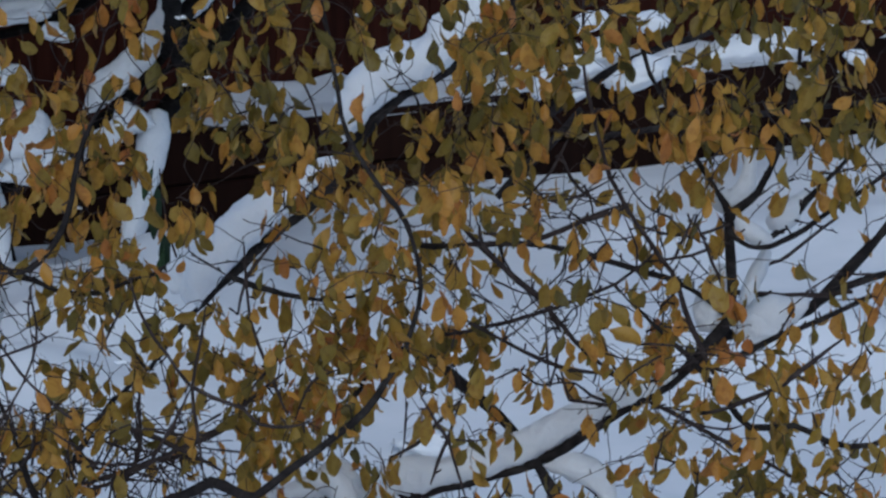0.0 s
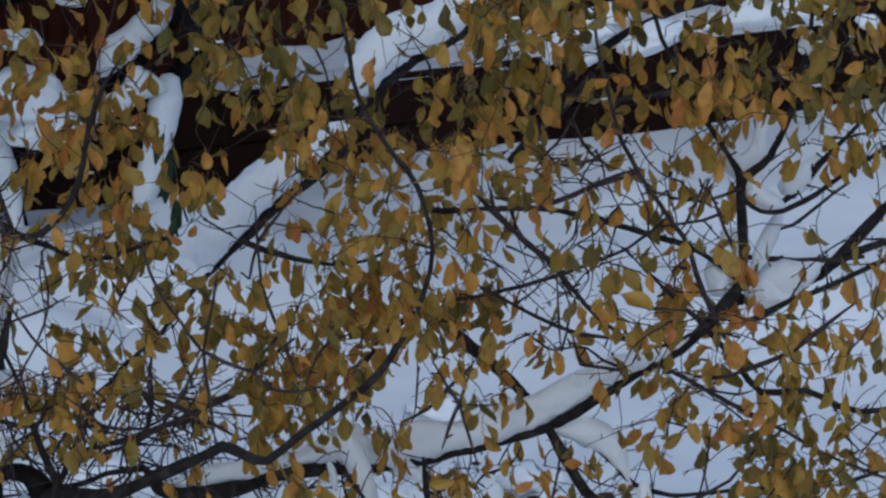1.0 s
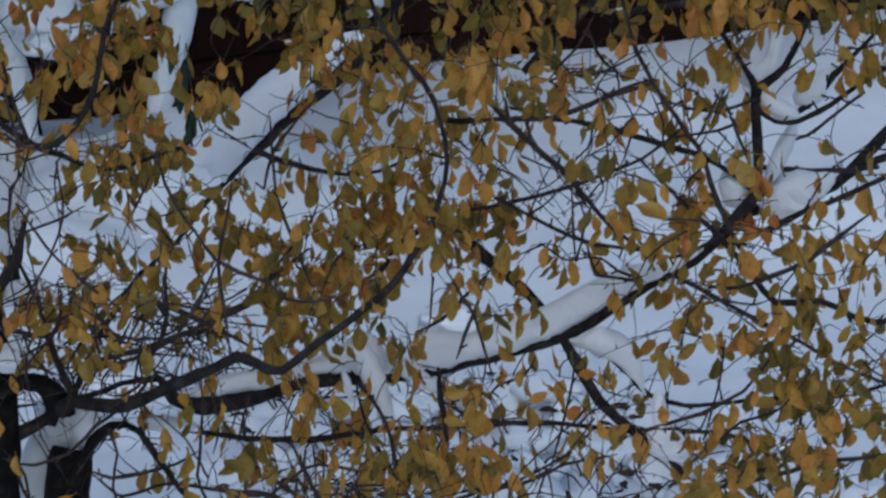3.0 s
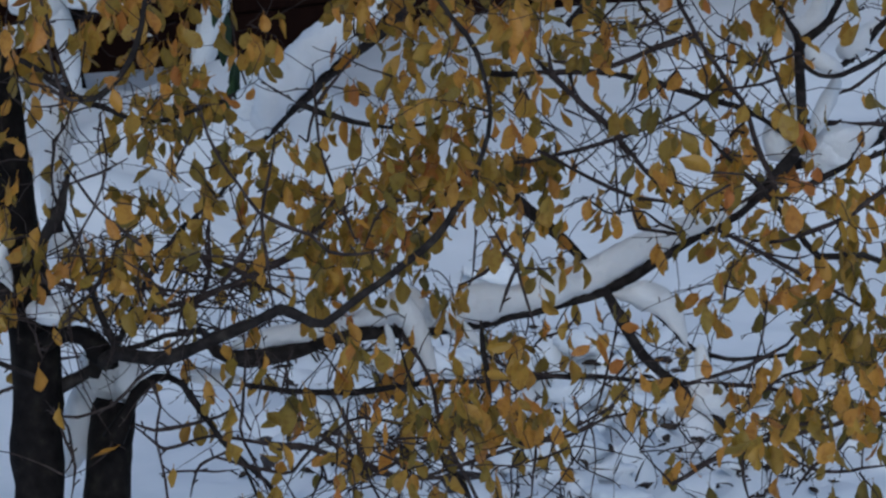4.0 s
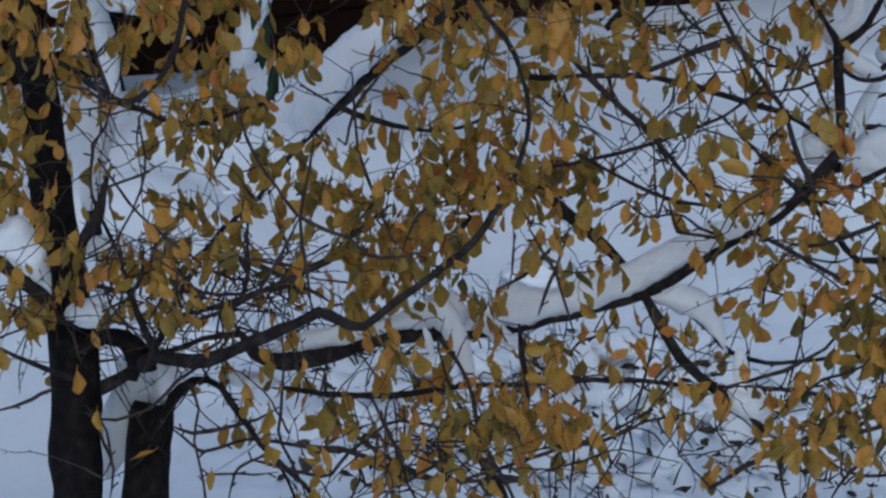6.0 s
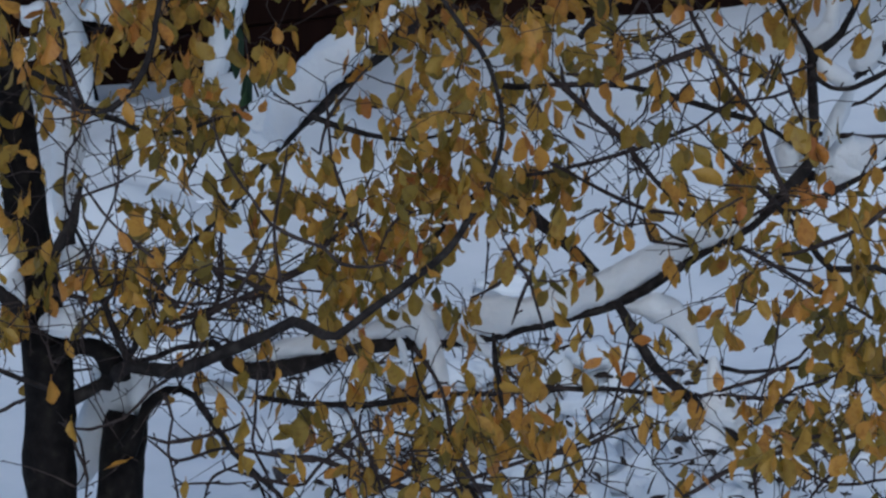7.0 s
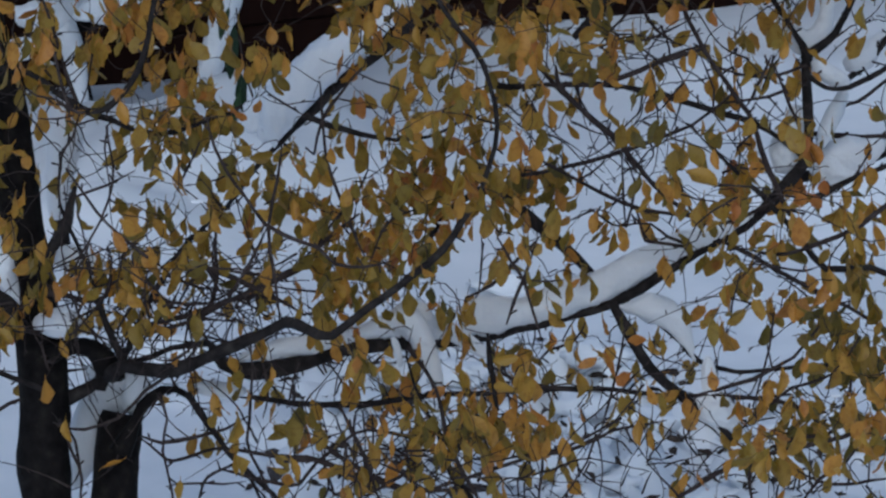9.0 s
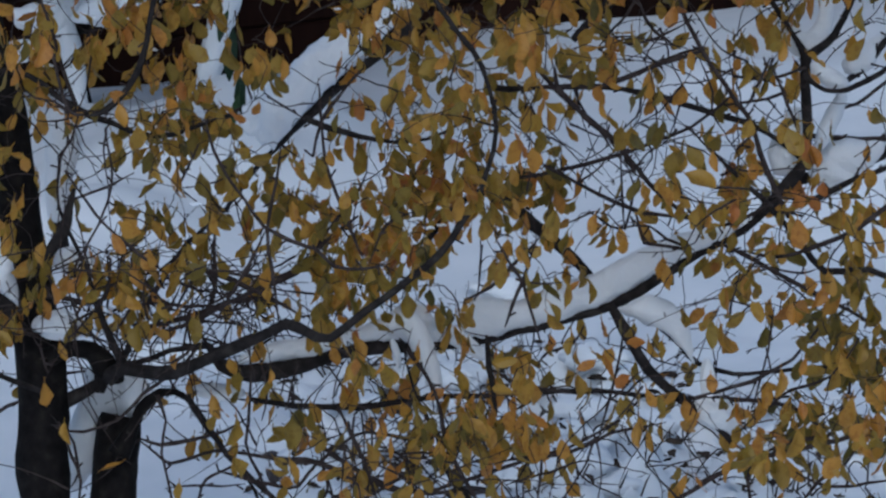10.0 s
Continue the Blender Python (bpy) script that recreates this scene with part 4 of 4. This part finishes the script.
# a small evergreen shoot with dark hanging leaves
shoot = tagged(new("evergreen_shoot"), "evergreen shoot with dark green leaves standing in snow", "plant")
line = smooth_line(bends(14.85, [(470, 285, 2.5), (456, 200, 2.4), (432, 120, 2), (418, 15, 1.5)]))
part("stem", mesh_from("stem", *tube(line, 6), TWIG), shoot)
for a, b, long, wide, lean, k in ((416, 22, 0.1, 0.026, 4, 1), (424, 112, 0.075, 0.024, -6, 2), (450, 152, 0.075, 0.034, -12, 3), (428, 140, 0.08, 0.022, 10, 5), (408, 0, 0.06, 0.02, 14, 4)):
    ob = part("leaf", leaf_mesh("evergreen_leaf", 1.5 * long, 1.5 * wide, 0.4, 0.1, 0.3, GREEN), shoot)
    ob.matrix_basis = Matrix.Translation(face(a, b, 14.8)) @ pose(0, 0, 0, 0, lean, 9 * k)

# ---- withered plants sticking out of the snow under the tree ----
dv, df = [], []
for i in range(230):
    x, y = (rnd.gauss(0.05, 0.3), rnd.gauss(12.4, 0.3)) if i < 155 else (rnd.gauss(0.6, 0.25), rnd.gauss(11.95, 0.2))
    p = Vector((x, y, ground_z(x, y) - 0.02))
    way = Vector((rnd.uniform(-1, 1), rnd.uniform(-0.6, 0.6), rnd.uniform(0.1, 1.2))).normalized()
    pts = [(p.copy(), 0.0024)]
    for k in range(4):
        way = (way + Vector((rnd.uniform(-0.5, 0.5), rnd.uniform(-0.4, 0.4), rnd.uniform(-0.7, 0.25)))).normalized()
        p = p + way * rnd.uniform(0.03, 0.07)
        pts.append((p.copy(), 0.0021 - 0.0005 * k))
    v, f = tube(smooth_line(pts, 0.03), 5)
    o = len(dv)
    dv.extend(v)
    df.extend(tuple(i + o for i in q) for q in f)
# thicker tufts, some of them set to darken hollows in the snow
for cx, cy in ((0.244, 12.6), (0.30, 11.65), (0.739, 11.74), (-0.105, 11.97), (-0.213, 12.5), (0.1, 12.2)):
    for _ in range(30):
        x, y = rnd.gauss(cx, 0.07), rnd.gauss(cy, 0.08)
        p = Vector((x, y, ground_z(x, y) - 0.01))
        way = Vector((rnd.uniform(-1, 1), rnd.uniform(-0.8, 0.8), rnd.uniform(0.2, 1))).normalized()
        pts = [(p, 0.0026), (p + way * 0.04, 0.0022), (p + way * rnd.uniform(0.06, 0.12) + Vector((0, 0, rnd.uniform(-0.06, 0.0))), 0.0006)]
        v, f = tube(smooth_line(pts, 0.02), 5)
        o = len(dv)
        dv.extend(v)
        df.extend(tuple(i + o for i in q) for q in f)
tagged(new("withered_plants", mesh_from("withered_plants", dv, df, LITTER)), "withered dark stalks sticking out of the snow", "plants", kind="stuff")

# fallen leaves, half sunk in the churned snow
wv, wf = [], []
for cx, cy, r, count in ((-0.08, 11.85, 0.17, 70), (0.30, 11.6, 0.12, 36), (0.66, 11.62, 0.13, 40), (0.25, 12.52, 0.06, 16), (0.45, 12.0, 0.2, 40), (-0.2, 12.4, 0.25, 30)):
    for _ in range(count):
        x, y = rnd.gauss(cx, r), rnd.gauss(cy, r)
        m = Matrix.Translation((x, y, ground_z(x, y) + rnd.uniform(-0.006, 0.008))) @ Matrix.Rotation(rnd.uniform(0, 6.28), 4, "Z") @ Matrix.Rotation(rnd.uniform(1.1, 2.0), 4, "X") @ Matrix.Scale(rnd.uniform(0.5, 1.0), 4)
        k, o = rnd.randrange(len(shapes)), len(wv)
        wv.extend(m @ v for v in shape_data[k][0])
        wf.extend(tuple(j + o for j in f) for f in shape_data[k][1])
tagged(new("fallen_leaves", mesh_from("fallen_leaves", wv, wf, LITTER)), "dark wet fallen leaves half sunk in churned snow", "leaves", kind="stuff")

# loose snow clumps where the bed under the tree is churned up, and dark clods for litter and hollow shade
for i in range(150):
    x, y = (rnd.gauss(0.05, 0.3), rnd.gauss(12.4, 0.3)) if i % 5 < 3 else (rnd.gauss(0.6, 0.3), rnd.gauss(11.95, 0.25))
    dark = i % 2 == 0
    size = rnd.uniform(0.007, 0.018) if dark else rnd.uniform(0.02, 0.07)
    bm = bmesh.new()
    bmesh.ops.create_icosphere(bm, subdivisions=3, radius=1)
    for v in bm.verts:
        n = v.co.copy()
        k = size * (1 + (0.9 if dark else 0.5) * noise.noise(n * 1.6 + Vector((i * 2.3, 0, 0))) + 0.15 * noise.noise(n * 5 + Vector((0, i, 0))))
        v.co = Vector((n.x * 1.3, n.y, n.z * (0.3 if dark else 0.6))) * k + Vector((x, y, ground_z(x, y) + (0.004 if dark else 0.01)))
    name = "dark_clod" if dark else "snow_clump"
    me = bpy.data.meshes.new(name)
    bm.to_mesh(me)
    bm.free()
    me.materials.append(LITTER if dark else SNOW)
    me.shade_smooth()
    if dark:
        tagged(new(name, me), "dark clod for litter and shaded hollows in snow", "soil", "clods under the tree")
    else:
        tagged(new(name, me), "loose rounded clump of snow on the ground", "snow", "clumps of snow on the ground")

# flecks of snow left on leaf clusters and twigs
fv, ff = [], []
for s0 in rnd.sample(spurs, 70):
    base = s0 + Vector((rnd.uniform(-0.015, 0.015), rnd.uniform(-0.015, 0.015), 0.002))
    r = rnd.uniform(0.003, 0.0065)
    line = [(base + Vector((q * r, 0, 0.2 * r * math.sin(q * 3))), r * 0.55 * math.sqrt(max(0.02, 1 - (q / 1.7) ** 2))) for q in (-1.65, -1.1, -0.4, 0.4, 1.1, 1.65)]
    v, f = tube(line, 7, 0.3)
    o = len(fv)
    fv.extend(v)
    ff.extend(tuple(i + o for i in q) for q in f)
tagged(new("snow_flecks", mesh_from("snow_flecks", fv, ff, SNOW)), "small flecks of snow clinging to leaves and twigs", "snow", kind="stuff")
